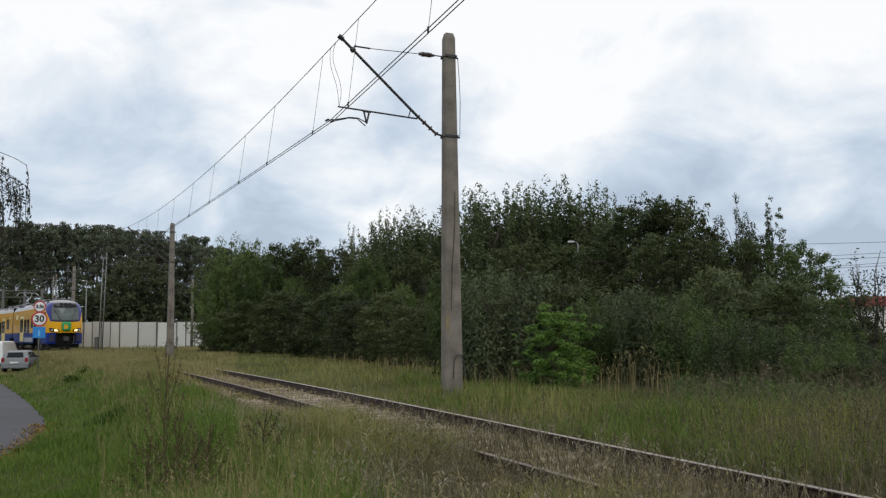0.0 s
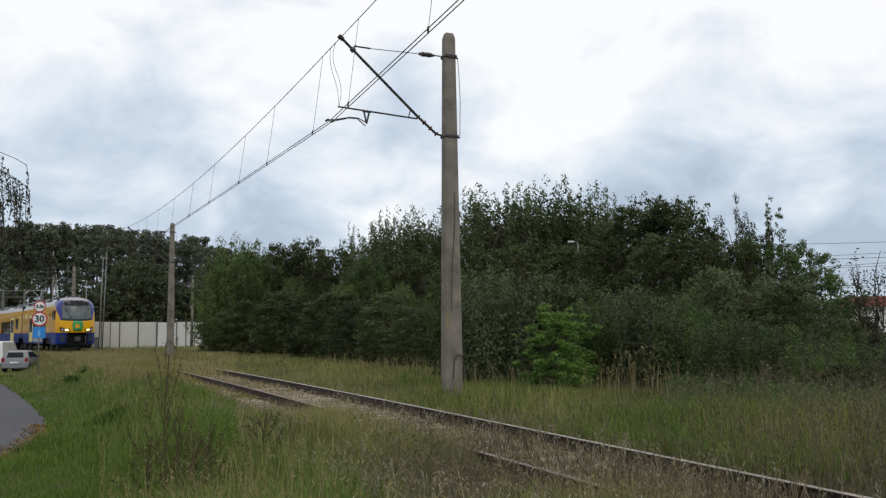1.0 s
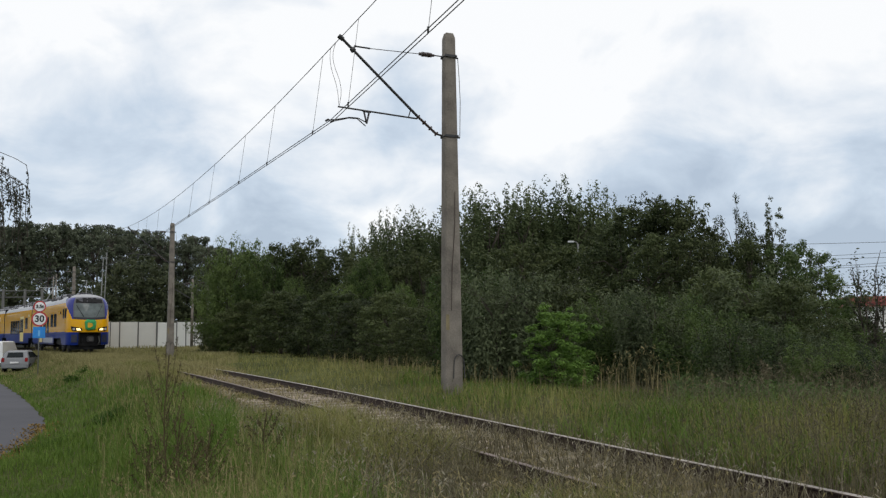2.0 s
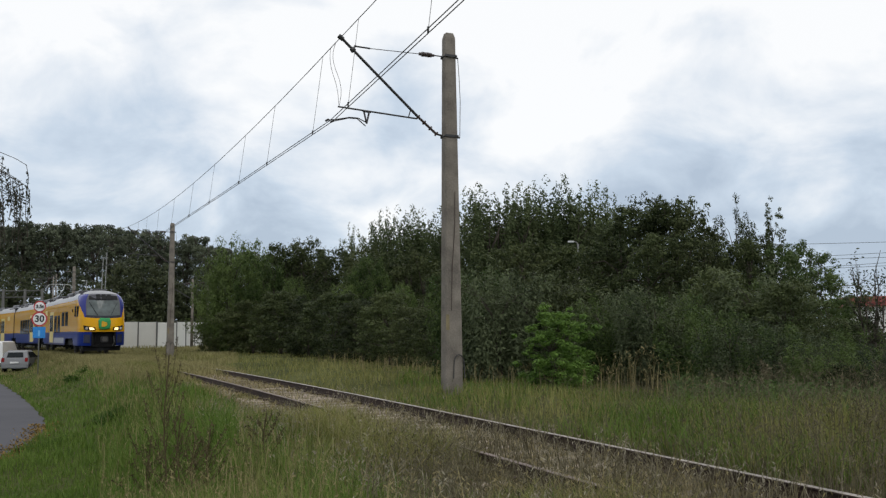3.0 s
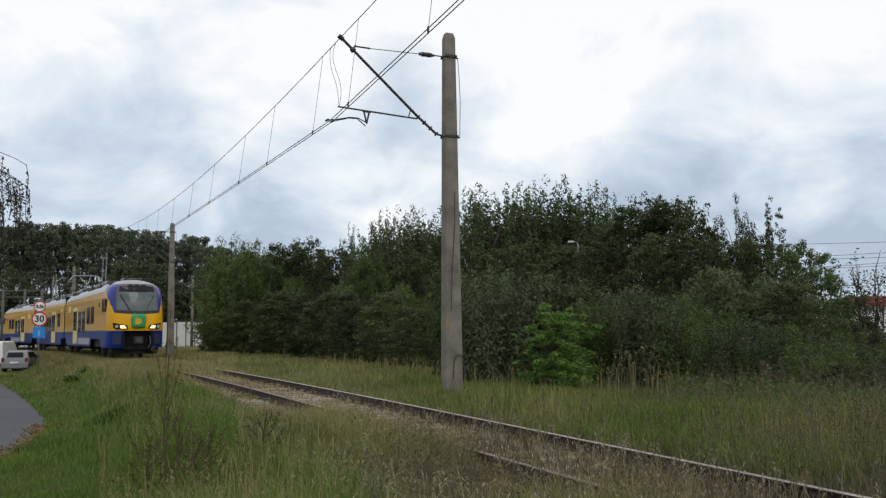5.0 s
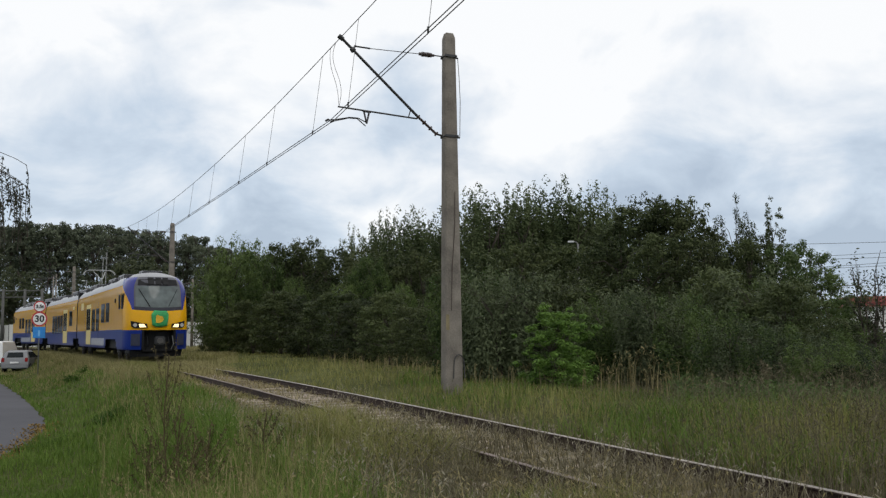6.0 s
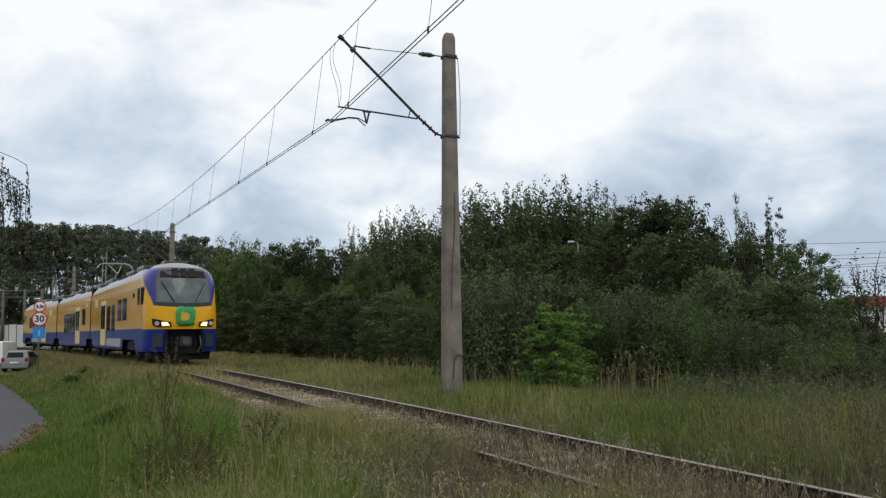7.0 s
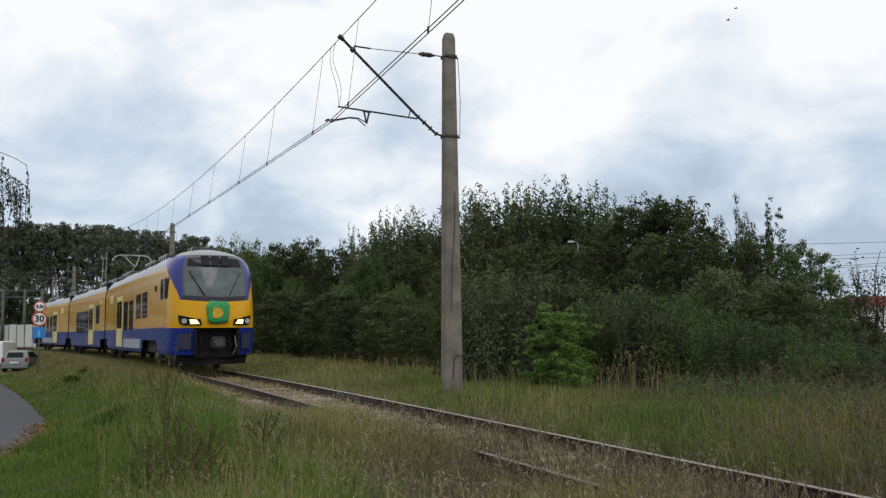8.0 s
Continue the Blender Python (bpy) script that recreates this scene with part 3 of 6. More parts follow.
    # destination display
    disp = part("destination_display", plate([(-0.86, 3.48), (-0.4, 3.47), (0, 3.47), (0.4, 3.47), (0.86, 3.48), (0.82, 3.72), (0.4, 3.74), (0, 3.74), (-0.4, 3.74), (-0.82, 3.72)], 0.05, 0.1), INK_BLACK, th, "dark destination display")
    for k in range(3):
        x = -0.32 + 0.32 * k
        part("roof_lamp", plate([(x - 0.12, 3.49), (x + 0.12, 3.49), (x + 0.12, 3.82), (x - 0.12, 3.82)], 0.085, 0.08), INK_BLACK, disp, "dark display bar")
    # green cloth cover with a yellow emblem over the middle of the nose
    bm = bmesh.new()
    bmesh.ops.create_uvsphere(bm, u_segments=28, v_segments=16, radius=1)
    for v in bm.verts:
        c = v.co
        sq = lambda t: math.copysign(abs(t) ** 0.45, t)
        wob = 1 + 0.035 * math.sin(7 * c.x + 4 * c.z) + 0.03 * math.sin(9 * c.z)
        v.co = Vector((sq(c.x) * 0.36 * wob, 0.0 + c.y * 0.12, 1.95 + sq(c.z) * 0.36 * wob))
    cover = part("cloth_cover", bm, GREEN, th, "green cloth cover wrapped over the nose", flat=False)
    bm = bmesh.new()
    pts = [(-0.17, 1.78), (-0.04, 1.76), (0.1, 1.82), (0.17, 1.93), (0.12, 2.05), (-0.02, 2.08), (-0.1, 2.13), (-0.17, 2.08)]
    f = [bm.verts.new((x - 0.02, -0.135, z)) for x, z in pts]
    b = [bm.verts.new((x - 0.02, -0.10, z)) for x, z in pts]
    bm.faces.new(f)
    for i in range(len(f)):
        bm.faces.new((f[i], b[i], b[(i + 1) % len(f)], f[(i + 1) % len(f)]))
    part("emblem", bm, GOLD, cover, "yellow rounded emblem")
    # coupler and plough
    cp = part("coupler", bar((0, 0.45, 0.98), (0, 0.02, 0.98), 0.1, n=12), DARK_STEEL, th, "dark automatic coupler")
    part("coupler_head", cube(-0.22, 0.22, -0.16, 0.12, 0.8, 1.18, bevel=0.05), DARK_STEEL, cp)
    for x in (-0.5, 0.42, 0.6):
        part("brake_hose", chain(bmesh.new(), [(x, 0.25, 1.2), (x + 0.03, 0.12, 0.85), (x - 0.05, 0.25, 0.6)], 0.022), GREY_STEEL if x > 0.5 else BLACK, th)
    part("coupler_face", bar((0, -0.17, 0.99), (0, -0.2, 0.99), 0.13, n=14), WHEEL, cp, "worn grey coupler face")
    for x in (-0.68, 0.68):
        part("recess_post", cube(x - 0.05, x + 0.05, 0.1, 0.3, 0.6, 1.42, bevel=0.02), BLACK, th)
    bm = bmesh.new()
    for sx in (-1, 1):
        f = [bm.verts.new(v) for v in ((0, 0.42, 0.28), (sx * 1.1, 0.85, 0.28), (sx * 1.15, 0.8, 0.6), (0, 0.5, 0.52))]
        r = bmesh.ops.extrude_face_region(bm, geom=[bm.faces.new(f)])
        bmesh.ops.translate(bm, verts=[v for v in r["geom"] if isinstance(v, bmesh.types.BMVert)], vec=(0, 0.04, 0))
    part("snow_plough", bm, INK_BLACK, th, "black snow plough")
    part("coupler_beam", cube(-0.72, 0.72, 0.4, 0.6, 0.5, 0.7, bevel=0.03), INK_BLACK, th)
    # pale hatch in the middle of the cap over the display, and the low box behind it
    part("cap_hatch", plate([(-0.36, 3.78), (0.36, 3.78), (0.34, 3.95), (-0.34, 3.95)], 0.02, 0.03), SILVER, th, "pale grey cap hatch")


def side_panel(th, name, sx, y0, y1, z0, z1, mat, label="", proud=0.012, cut=0.06, nose=False):
    """A rounded panel set on the car's side."""
    bm = bmesh.new()
    pts = []
    for cy, cz, a0 in ((y1 - cut, z1 - cut, 0), (y0 + cut, z1 - cut, 90), (y0 + cut, z0 + cut, 180), (y1 - cut, z0 + cut, 270)):
        for k in range(4):
            a = radians(a0 + 30 * k)
            pts.append((cy + cut * math.cos(a), cz + cut * math.sin(a)))
    half = body_half if nose else (lambda y, z: half_width(z))
    f = [bm.verts.new((sx * (half(y, z) + proud), y, z)) for y, z in pts]
    b = [bm.verts.new((sx * (half(y, z) - 0.04), y, z)) for y, z in pts]
    bm.faces.new(f)
    for i in range(len(f)):
        bm.faces.new((f[i], b[i], b[(i + 1) % len(f)], f[(i + 1) % len(f)]))
    return part(name, bm, mat, th, label)


def window(th, sx, y0, y1, z0, z1, nose=False):
    fr = side_panel(th, "window", sx, y0, y1, z0, z1, BLACK, "", 0.014 if nose else 0.008, 0.08, nose)
    side_panel(fr, "pane", sx, y0 + 0.05, y1 - 0.05, z0 + 0.05, z1 - 0.05, GLASS, "dark tinted pane", 0.022 if nose else 0.014, 0.06, nose)


def door(th, sx, y0, y1):
    dr = side_panel(th, "door", sx, y0, y1, 0.74, 2.98, CREAM, "cream sliding passenger door", 0.016, 0.05)
    mid = (y0 + y1) / 2
    side_panel(dr, "pane", sx, y0 + 0.12, mid - 0.06, 1.55, 2.75, GLASS, "dark tinted pane", 0.026, 0.06)
    side_panel(dr, "pane", sx, mid + 0.06, y1 - 0.12, 1.55, 2.75, GLASS, "dark tinted pane", 0.026, 0.06)


WHEELSETS = []


def bogie(th, y):
    bg = part("bogie", cube(-0.6, -0.46, y - 1.55, y + 1.55, 0.42, 0.66, bevel=0.04), ROOF_GEAR, th, "dark grimy bogie")
    part("bogie_frame", cube(0.46, 0.6, y - 1.55, y + 1.55, 0.42, 0.66, bevel=0.04), ROOF_GEAR, bg)
    part("bolster", cube(-1.05, 1.05, y - 0.3, y + 0.3, 0.45, 0.75, bevel=0.04), ROOF_GEAR, bg)
    for sx in (-1, 1):
        for dy in (-1.2, 1.2):
            part("axle_box", cube(sx * 0.53 - 0.1, sx * 0.53 + 0.1, y + dy - 0.16, y + dy + 0.16, 0.28, 0.6, bevel=0.04), DARK_STEEL, bg)
    for dy in (-1.2, 1.2):
        bm = bar((-0.9, 0, 0), (0.9, 0, 0), 0.08, n=10)
        for sx in (-1, 1):
            rod(bm, (sx * 0.69, 0, 0), (sx * 0.82, 0, 0), 0.43, n=28)
            rod(bm, (sx * 0.66, 0, 0), (sx * 0.69, 0, 0), 0.455, n=28)
            rod(bm, (sx * 0.82, 0, 0), (sx * 0.84, 0, 0), 0.30, n=18)
            for k in range(4):
                a = k * math.pi / 2
                rod(bm, (sx * 0.83, 0.2 * math.cos(a), 0.2 * math.sin(a)), (sx * 0.86, 0.2 * math.cos(a), 0.2 * math.sin(a)), 0.05, n=6)
        ws = part("wheelset", bm, WHEEL, bg, "worn steel wheels on an axle", flat=False)
        ws.location = (0, y + dy, 0.43)
        WHEELSETS.append((ws, y + dy))


def roof_gear(th, blocks):
    for y0, y1, w, h in blocks:
        g = part("roof_unit", cube(-w, w, y0, y1, 3.98, ROOF + h, bevel=0.04), ROOF_GEAR, th, "dusty dark roof equipment box")
        n = max(2, int((y1 - y0) / 0.5))
        for k in range(n):
            y = y0 + (k + 0.5) * (y1 - y0) / n
            if k % 2 == 0:
                for sx in (-1, 1):
                    part("edge_box", cube(sx * 0.98 - 0.13, sx * 0.98 + 0.13, y - 0.35, y + 0.2, 3.62, 3.96, bevel=0.02), ROOF_GEAR, g)
            part("cooling_rib", cube(-w - 0.02, w + 0.02, y - 0.05, y + 0.05, 3.98, ROOF + 0.02 + h, bevel=0.01), SILVER, g)


def end_car(name):
    th = empty(name, Matrix(), "yellow and blue end car of an electric train with rounded cab", "train car", "train cars")
    car_body(th, 19.7, True, [(2.7, 6.9), (18.5, 19.95)])
    car_front(th)
    for sx in (-1, 1):
        for y0, y1, z0, z1 in ((5.45, 6.7, 1.88, 2.84), (7.1, 8.4, 1.88, 2.84), (9.25, 10.5, 1.46, 2.68), (10.95, 12.3, 1.46, 2.68)):
            window(th, sx, y0, y1, z0, z1)
        door(th, sx, 12.75, 14.75)
        window(th, sx, 1.14, 1.62, 2.42, 3.12, True)
        window(th, sx, 1.9, 2.45, 2.42, 3.1)
        side_panel(th, "equipment_panel", sx, 7.15, 12.2, 0.73, 1.1, GREY_PANEL, "light grey equipment panel")
        side_panel(th, "number_plate", sx, 16.4, 17.6, 2.75, 3.15, CREAM, "pale blank plate", 0.012, 0.05)
        part("side_lamp", cube(sx * 1.42 - 0.03, sx * 1.42 + 0.03, 3.35, 3.5, 2.75, 2.95, bevel=0.02), BLACK, th)
        for y in (9.5, 15.8):
            part("panel_seam", cube(sx * 1.412 - 0.004, sx * 1.412 + 0.004, y - 0.012, y + 0.012, 0.46, 3.0), MASK, th)
    bogie(th, 4.8)
    roof_gear(th, [(2.0, 3.0, 0.45, 0.1), (5.4, 7.4, 0.75, 0.14), (8.0, 10.6, 0.8, 0.1), (15.4, 18.6, 0.8, 0.14)])
    return th


def middle_car():
    th = empty("middle_train_car", Matrix(), "yellow and blue middle car of an electric train", "train car", "train cars")
    car_body(th, 15.9, False, [(-0.05, 1.5), (14.4, 15.95)])
    for sx in (-1, 1):
        door(th, sx, 4.1, 6.0)
        for k in range(4):
            window(th, sx, 6.3 + 1.42 * k, 7.55 + 1.42 * k, 1.4, 2.66)
        window(th, sx, 1.9, 3.2, 1.86, 2.84)
        side_panel(th, "number_plate", sx, 1.0, 1.6, 2.9, 3.1, CREAM, "pale blank plate", 0.012, 0.05)
    for y in (-0.15, 16.05):
        bogie(th, y)
        b = part("gangway", cube(-1.36, 1.36, y - 0.2, y + 0.2, 0.5, 3.92, bevel=0.06), BLACK, th, "black rubber gangway bellows")
    roof_gear(th, [(0.8, 3.6, 0.75, 0.12), (4.8, 7.2, 0.7, 0.16), (10.2, 12.0, 0.75, 0.1), (12.9, 15.0, 0.7, 0.14)])
    return th


def raised_pantograph(th):
    """A single-arm pantograph that touches the contact wire."""
    y, top = 0.6, 5.46
    pg = part("pantograph", cube(-0.62, 0.62, y - 0.1, y + 1.5, ROOF + 0.12, ROOF + 0.18, bevel=0.02), PANTO, th, "raised pale grey pantograph")
    for x in (-0.5, 0.5):
        for yy in (y, y + 1.35):
            part("insulator", bar((x, yy, ROOF - 0.08), (x, yy, ROOF + 0.13), 0.06), INSULATOR, pg)
    knee = Vector((0, y - 0.75, 4.85))
    part("lower_arm", bar((0, y + 1.2, ROOF + 0.2), knee, 0.05, 0.04), PANTO, pg)
    bm = bmesh.new()
    for sx in (-1, 1):
        rod(bm, knee + Vector((sx * 0.05, 0, 0)), (sx * 0.36, y + 0.15, top - 0.1), 0.022)
    part("upper_arm", bm, PANTO, pg)
    bm = bmesh.new()
    for yy in (y, y + 0.32):
        pts = [(-0.98, yy, top - 0.3), (-0.93, yy, top - 0.17), (-0.8, yy, top - 0.05), (-0.62, yy, top)]
        chain(bm, pts + [(-x, b, c) for x, b, c in reversed(pts)], 0.02)
    for x in (-0.36, 0.36):
        rod(bm, (x, y, top - 0.04), (x, y + 0.32, top - 0.04), 0.02)
    part("collector_head", bm, PANTO, pg, "pale collector strips with bent horns")


FRONT_CAR = end_car("front_train_car")
MIDDLE_CAR = middle_car()
REAR_CAR = end_car("rear_train_car")
raised_pantograph(MIDDLE_CAR)

# nose of the train: seconds and metres along the track
TRAIN_KEYS = ((0.0, 77.03), (1.5, 68.43), (3.0, 59.93), (4.5, 50.97), (6.0, 41.41), (7.5, 32.12), (8.0, 29.48))


def nose_at(t):
    """A quadratic through the run: the train gathers a little speed and holds it."""
    ts = np.array([k[0] for k in TRAIN_KEYS])
    ss = np.array([k[1] for k in TRAIN_KEYS])
    return float(np.polyval(np.polyfit(ts, ss, 3), t))


def car_pose(s0, s1):
    a, b = beside(s0, 0), beside(s1, 0)
    return pose(a.x, a.y, 0, 0, 0, math.degrees(math.atan2(-(b.x - a.x), b.y - a.y)))


def motions():
    times = [k * 0.5 for k in range(17)]
    walk(FRONT_CAR, [(t, car_pose(nose_at(t), nose_at(t) + 19.9)) for t in times])
    walk(MIDDLE_CAR, [(t, car_pose(nose_at(t) + 20.15, nose_at(t) + 36.05)) for t in times])
    walk(REAR_CAR, [(t, car_pose(nose_at(t) + 56.2, nose_at(t) + 36.35)) for t in times])
    fine = [k * 0.1 for k in range(81)]
    for ws, y in WHEELSETS:
        turn = -1 if ws.parent.parent == REAR_CAR else 1
        rows = []
        for t in fine:
            a = turn * math.degrees((nose_at(0.0) - nose_at(t)) / 0.43)
            rows.append((t, pose(0, y, 0.43, a)))
        walk(ws, rows)
    birds()


# ---- trees ----
LEAF_DARK = leaf_material("dark_olive_leaves", (0.023, 0.033, 0.014), (0.092, 0.110, 0.044), own_tone=0.30)
LEAF_BUSH = leaf_material("grey_green_leaves", (0.028, 0.041, 0.022), (0.129, 0.156, 0.080), own_tone=0.34)
LEAF_BRIGHT = leaf_material("fresh_green_leaves", (0.048, 0.100, 0.019), (0.179, 0.295, 0.063), 0.4)
LEAF_MID = leaf_material("mid_green_leaves", (0.031, 0.055, 0.016), (0.124, 0.172, 0.053), own_tone=0.30)
LEAF_POPLAR = leaf_material("poplar_leaves", (0.043, 0.064, 0.025), (0.128, 0.157, 0.072), own_tone=0.25)
LEAF_PINE = leaf_material("pine_needles", (0.039, 0.051, 0.035), (0.138, 0.159, 0.099), 0.15, own_tone=0.20)
LEAF_FAR = leaf_material("far_undergrowth_leaves", (0.028, 0.039, 0.021), (0.082, 0.095, 0.047), own_tone=0.30)
LEAF_OLIVE = leaf_material("olive_leaves", (0.030, 0.043, 0.017), (0.108, 0.132, 0.052), own_tone=0.30)
LEAF_FRESH = leaf_material("light_green_leaves", (0.039, 0.066, 0.020), (0.125, 0.172, 0.058), 0.35, own_tone=0.20)
LEAF_WILLOW = leaf_material("willow_leaves", (0.025, 0.03, 0.02), (0.06, 0.066, 0.04))


def unit(rg, n):
    v = rg.normal(size=(n, 3))
    return v / np.linalg.norm(v, axis=1)[:, None]


def leaves(name, c, rg, size, mat, aspect=0.5, droop=0.3, up=0.0):
    """Rhombic leaves at the points c."""
    n = len(c)
    a = unit(rg, n)
    a[:, 2] = a[:, 2] * 0.8 - droop + up
    a /= np.linalg.norm(a, axis=1)[:, None]
    b = np.cross(a, unit(rg, n))
    b /= np.linalg.norm(b, axis=1)[:, None] + 1e-9
    nrm = np.cross(a, b)
    L = (size * rg.uniform(0.6, 1.3, n))[:, None]
    W = L * aspect
    bend = nrm * L * 0.12
    v = np.stack([c - a * L * 0.5, c + b * W * 0.5 + bend, c + a * L * 0.5, c - b * W * 0.5 + bend], 1).reshape(-1, 3)
    q = np.arange(4 * n).reshape(-1, 4)
    return arrays_mesh(name, v, q, mat)


def foliage(name, rg, c, radii, per, size, mat, aspect=0.5, hang=0.2, loose=0.55):
    """Leaves gathered in clumps round the points c; they face outwards and up, as leaves do."""
    c, radii = np.asarray(c, float), np.asarray(radii, float)
    k = np.maximum(6, (per * rg.uniform(0.6, 1.4, len(c)) * (radii[:, 0] / radii[:, 0].mean()) ** 1.5)).astype(int)
    i = np.repeat(np.arange(len(c)), k)
    n = len(i)
    u = unit(rg, n)
    pos = c[i] + u * radii[i] * (rg.uniform(0.3, 1.0, n) ** 0.6 * rg.uniform(0.85, 1.25, n))[:, None]
    nrm = u / radii[i] * radii[i].mean(1)[:, None] + np.array([0, 0, 0.45]) + unit(rg, n) * loose
    nrm /= np.linalg.norm(nrm, axis=1)[:, None]
    a = unit(rg, n) - np.array([0, 0, hang * 1.6])
    a -= nrm * (a * nrm).sum(1)[:, None]
    a /= np.linalg.norm(a, axis=1)[:, None] + 1e-9
    b = np.cross(nrm, a)
    L = (size * rg.uniform(0.6, 1.35, n))[:, None]
    W = L * aspect
    bend = nrm * L * -0.1
    v = np.stack([pos - a * L * 0.5, pos + b * W * 0.5 + bend, pos + a * L * 0.5, pos - b * W * 0.5 + bend], 1).reshape(-1, 3)
    return arrays_mesh(name, v, np.arange(4 * n).reshape(-1, 4), mat)


def woody(th, rg, height, r, centres, trunk_top=0.7, lean=0.0, forks=1):
    """Tapered trunk with limbs that reach into the crown."""
    bm = bmesh.new()
    knots = []
    for f in range(forks):
        a = f * 2.4 + rg.uniform(0, 6)
        off = 0.0 if forks == 1 else rg.uniform(0.15, 0.4) * height * 0.25
        pts = []
        for k in range(7):
            u = k / 6
            pts.append(Vector((off * math.cos(a) * u + lean * u * u + 0.03 * height * math.sin(3 * u + a), off * math.sin(a) * u + 0.02 * height * math.cos(4 * u + a), -0.3 + u * height * trunk_top)))
        for k in range(6):
            rod(bm, pts[k], pts[k + 1], r * (1 - 0.14 * k), r * (1 - 0.14 * (k + 1)), 7)
        knots += pts[2:]
    pts_np = np.array([tuple(p) for p in knots])
    step = max(1, len(centres) // 26)
    limbs = bmesh.new()
    for c in centres[::step]:
        below = pts_np[:, 2] < c[2] - 0.05 * height
        cand = pts_np[below] if below.any() else pts_np[:1]
        j = np.argmin(((cand - c) ** 2).sum(1))
        a, b = Vector(cand[j]), Vector(c)
        m = a.lerp(b, 0.5) + Vector((0, 0, 0.06 * height))
        rod(limbs, a, m, r * 0.32, r * 0.2, 5)
        rod(limbs, m, b, r * 0.2, r * 0.06, 5)
    part("trunk", bm, BARK, th, flat=False)
    part("branchwork", limbs, BARK, th, flat=False)


def tree(name, seed, shape, per, leaf, mat, label, height, r=0.12, aspect=0.5, forks=1, hang=0.2, loose=0.55, category="tree", group="trees"):
    """shape: the centres and radii of the leaf clumps."""
    rg = np.random.default_rng(seed)
    th = empty(name, Matrix(), label, category, group)
    c, radii = shape
    woody(th, rg, height, r, c, forks=forks)
    me = foliage("crown", rg, c, radii, per, leaf, mat, aspect, hang, loose)
    ob = new("crown", me)
    ob.parent = th
    co = np.empty(len(me.vertices) * 3, np.float32)
    me.vertices.foreach_get("co", co)
    TREE_TOP[th.name] = float(np.quantile(co[2::3], 0.9985))
    return th


TREE_TOP = {}


def place(th, first, x, y, turn, scale, wide=1.0):
    """Puts the first of a kind, or a copy of it, on the ground."""
    m = pose(x, y, float(ground_z(x, y)) - 0.05, 0, 0, turn)
    ob = th if first else copy_thing(th, m)
    ob.matrix_basis = m @ Matrix.Diagonal((scale * wide, scale * wide, scale, 1))
    return ob


def px_ground(px, dist):
    """Plan x of the sight line px at that distance."""
    return (px - 784.0) / 1584.0 * dist


def round_crown(rg, w, h, n, low=0.1, clump=0.2, flat=0.65, ragged=0.3):
    """A broad crown: clumps in layers inside an uneven outline."""
    t = low + (1 - low) * rg.random(n) ** 0.85
    u = (t - low) / (1 - low)
    a = rg.uniform(0, 2 * np.pi, n)
    full = w * np.sin(np.pi * (0.18 + 0.7 * u ** 0.9)) ** 0.75
    p1, p2, p3 = rg.uniform(0, 6.28, 3)
    full = full * (1 + ragged * np.sin(2 * a + 5 * u + p1) * np.cos(7 * u + p2) + 0.5 * ragged * np.sin(5 * a + 9 * u + p3))
    r = full * (0.2 + 0.82 * rg.random(n) ** 0.6)
    z = h * t * (1 + 0.06 * np.sin(3 * a + p2) * u + 0.04 * np.sin(8 * a + p3) * u)
    rad = w * clump * rg.uniform(0.55, 1.35, n) * (1 - 0.25 * u)
    c = np.stack([r * np.cos(a), r * np.sin(a), z], 1)
    return c, np.stack([rad, rad, rad * flat], 1)


def upright_crown(rg, w, h, limbs, steps, low=0.2, thick=0.16, slim=1.9, spread=1.0):
    """A crown of upright limbs, each clad in slender clumps that taper to a tip."""
    c, rad = [], []
    for k in range(limbs):
        a, q = rg.uniform(0, 6.28), math.sqrt(rg.random())
        top = h * rg.uniform(0.8, 1.0) * (1 - 0.2 * q * q * spread)
        x1, y1 = w * q * math.cos(a), w * q * math.sin(a)
        f0 = low + 0.15 * rg.random()
        for j in range(steps):
            u = f0 + (1 - f0) * (j + rg.uniform(-0.3, 0.3)) / (steps - 1)
            g = 0.35 + 0.65 * min(1.0, u) ** 0.7
            rr = w * thick * (1.15 - 0.68 * u) * rg.uniform(0.7, 1.3)
            c.append((x1 * g + rg.normal(0, 0.05 * w), y1 * g + rg.normal(0, 0.05 * w), top * u))
            rad.append((rr, rr, rr * slim))
    return np.array(c), np.array(rad)


def pine_crown(rg, w, h, n):
    """Flat needle cushions on the upper half of a tall trunk."""
    t = 0.5 + 0.5 * rg.random(n) ** 0.7
    a = rg.uniform(0, 6.28, n)
    full = w * np.sqrt(np.clip(1.12 - ((t - 0.72) / 0.34) ** 2, 0.05, 1))
    r = full * np.sqrt(rg.random(n))
    rad = w * rg.uniform(0.14, 0.27, n)
    return np.stack([r * np.cos(a), r * np.sin(a), h * t], 1), np.stack([rad, rad, rad * 0.7], 1)


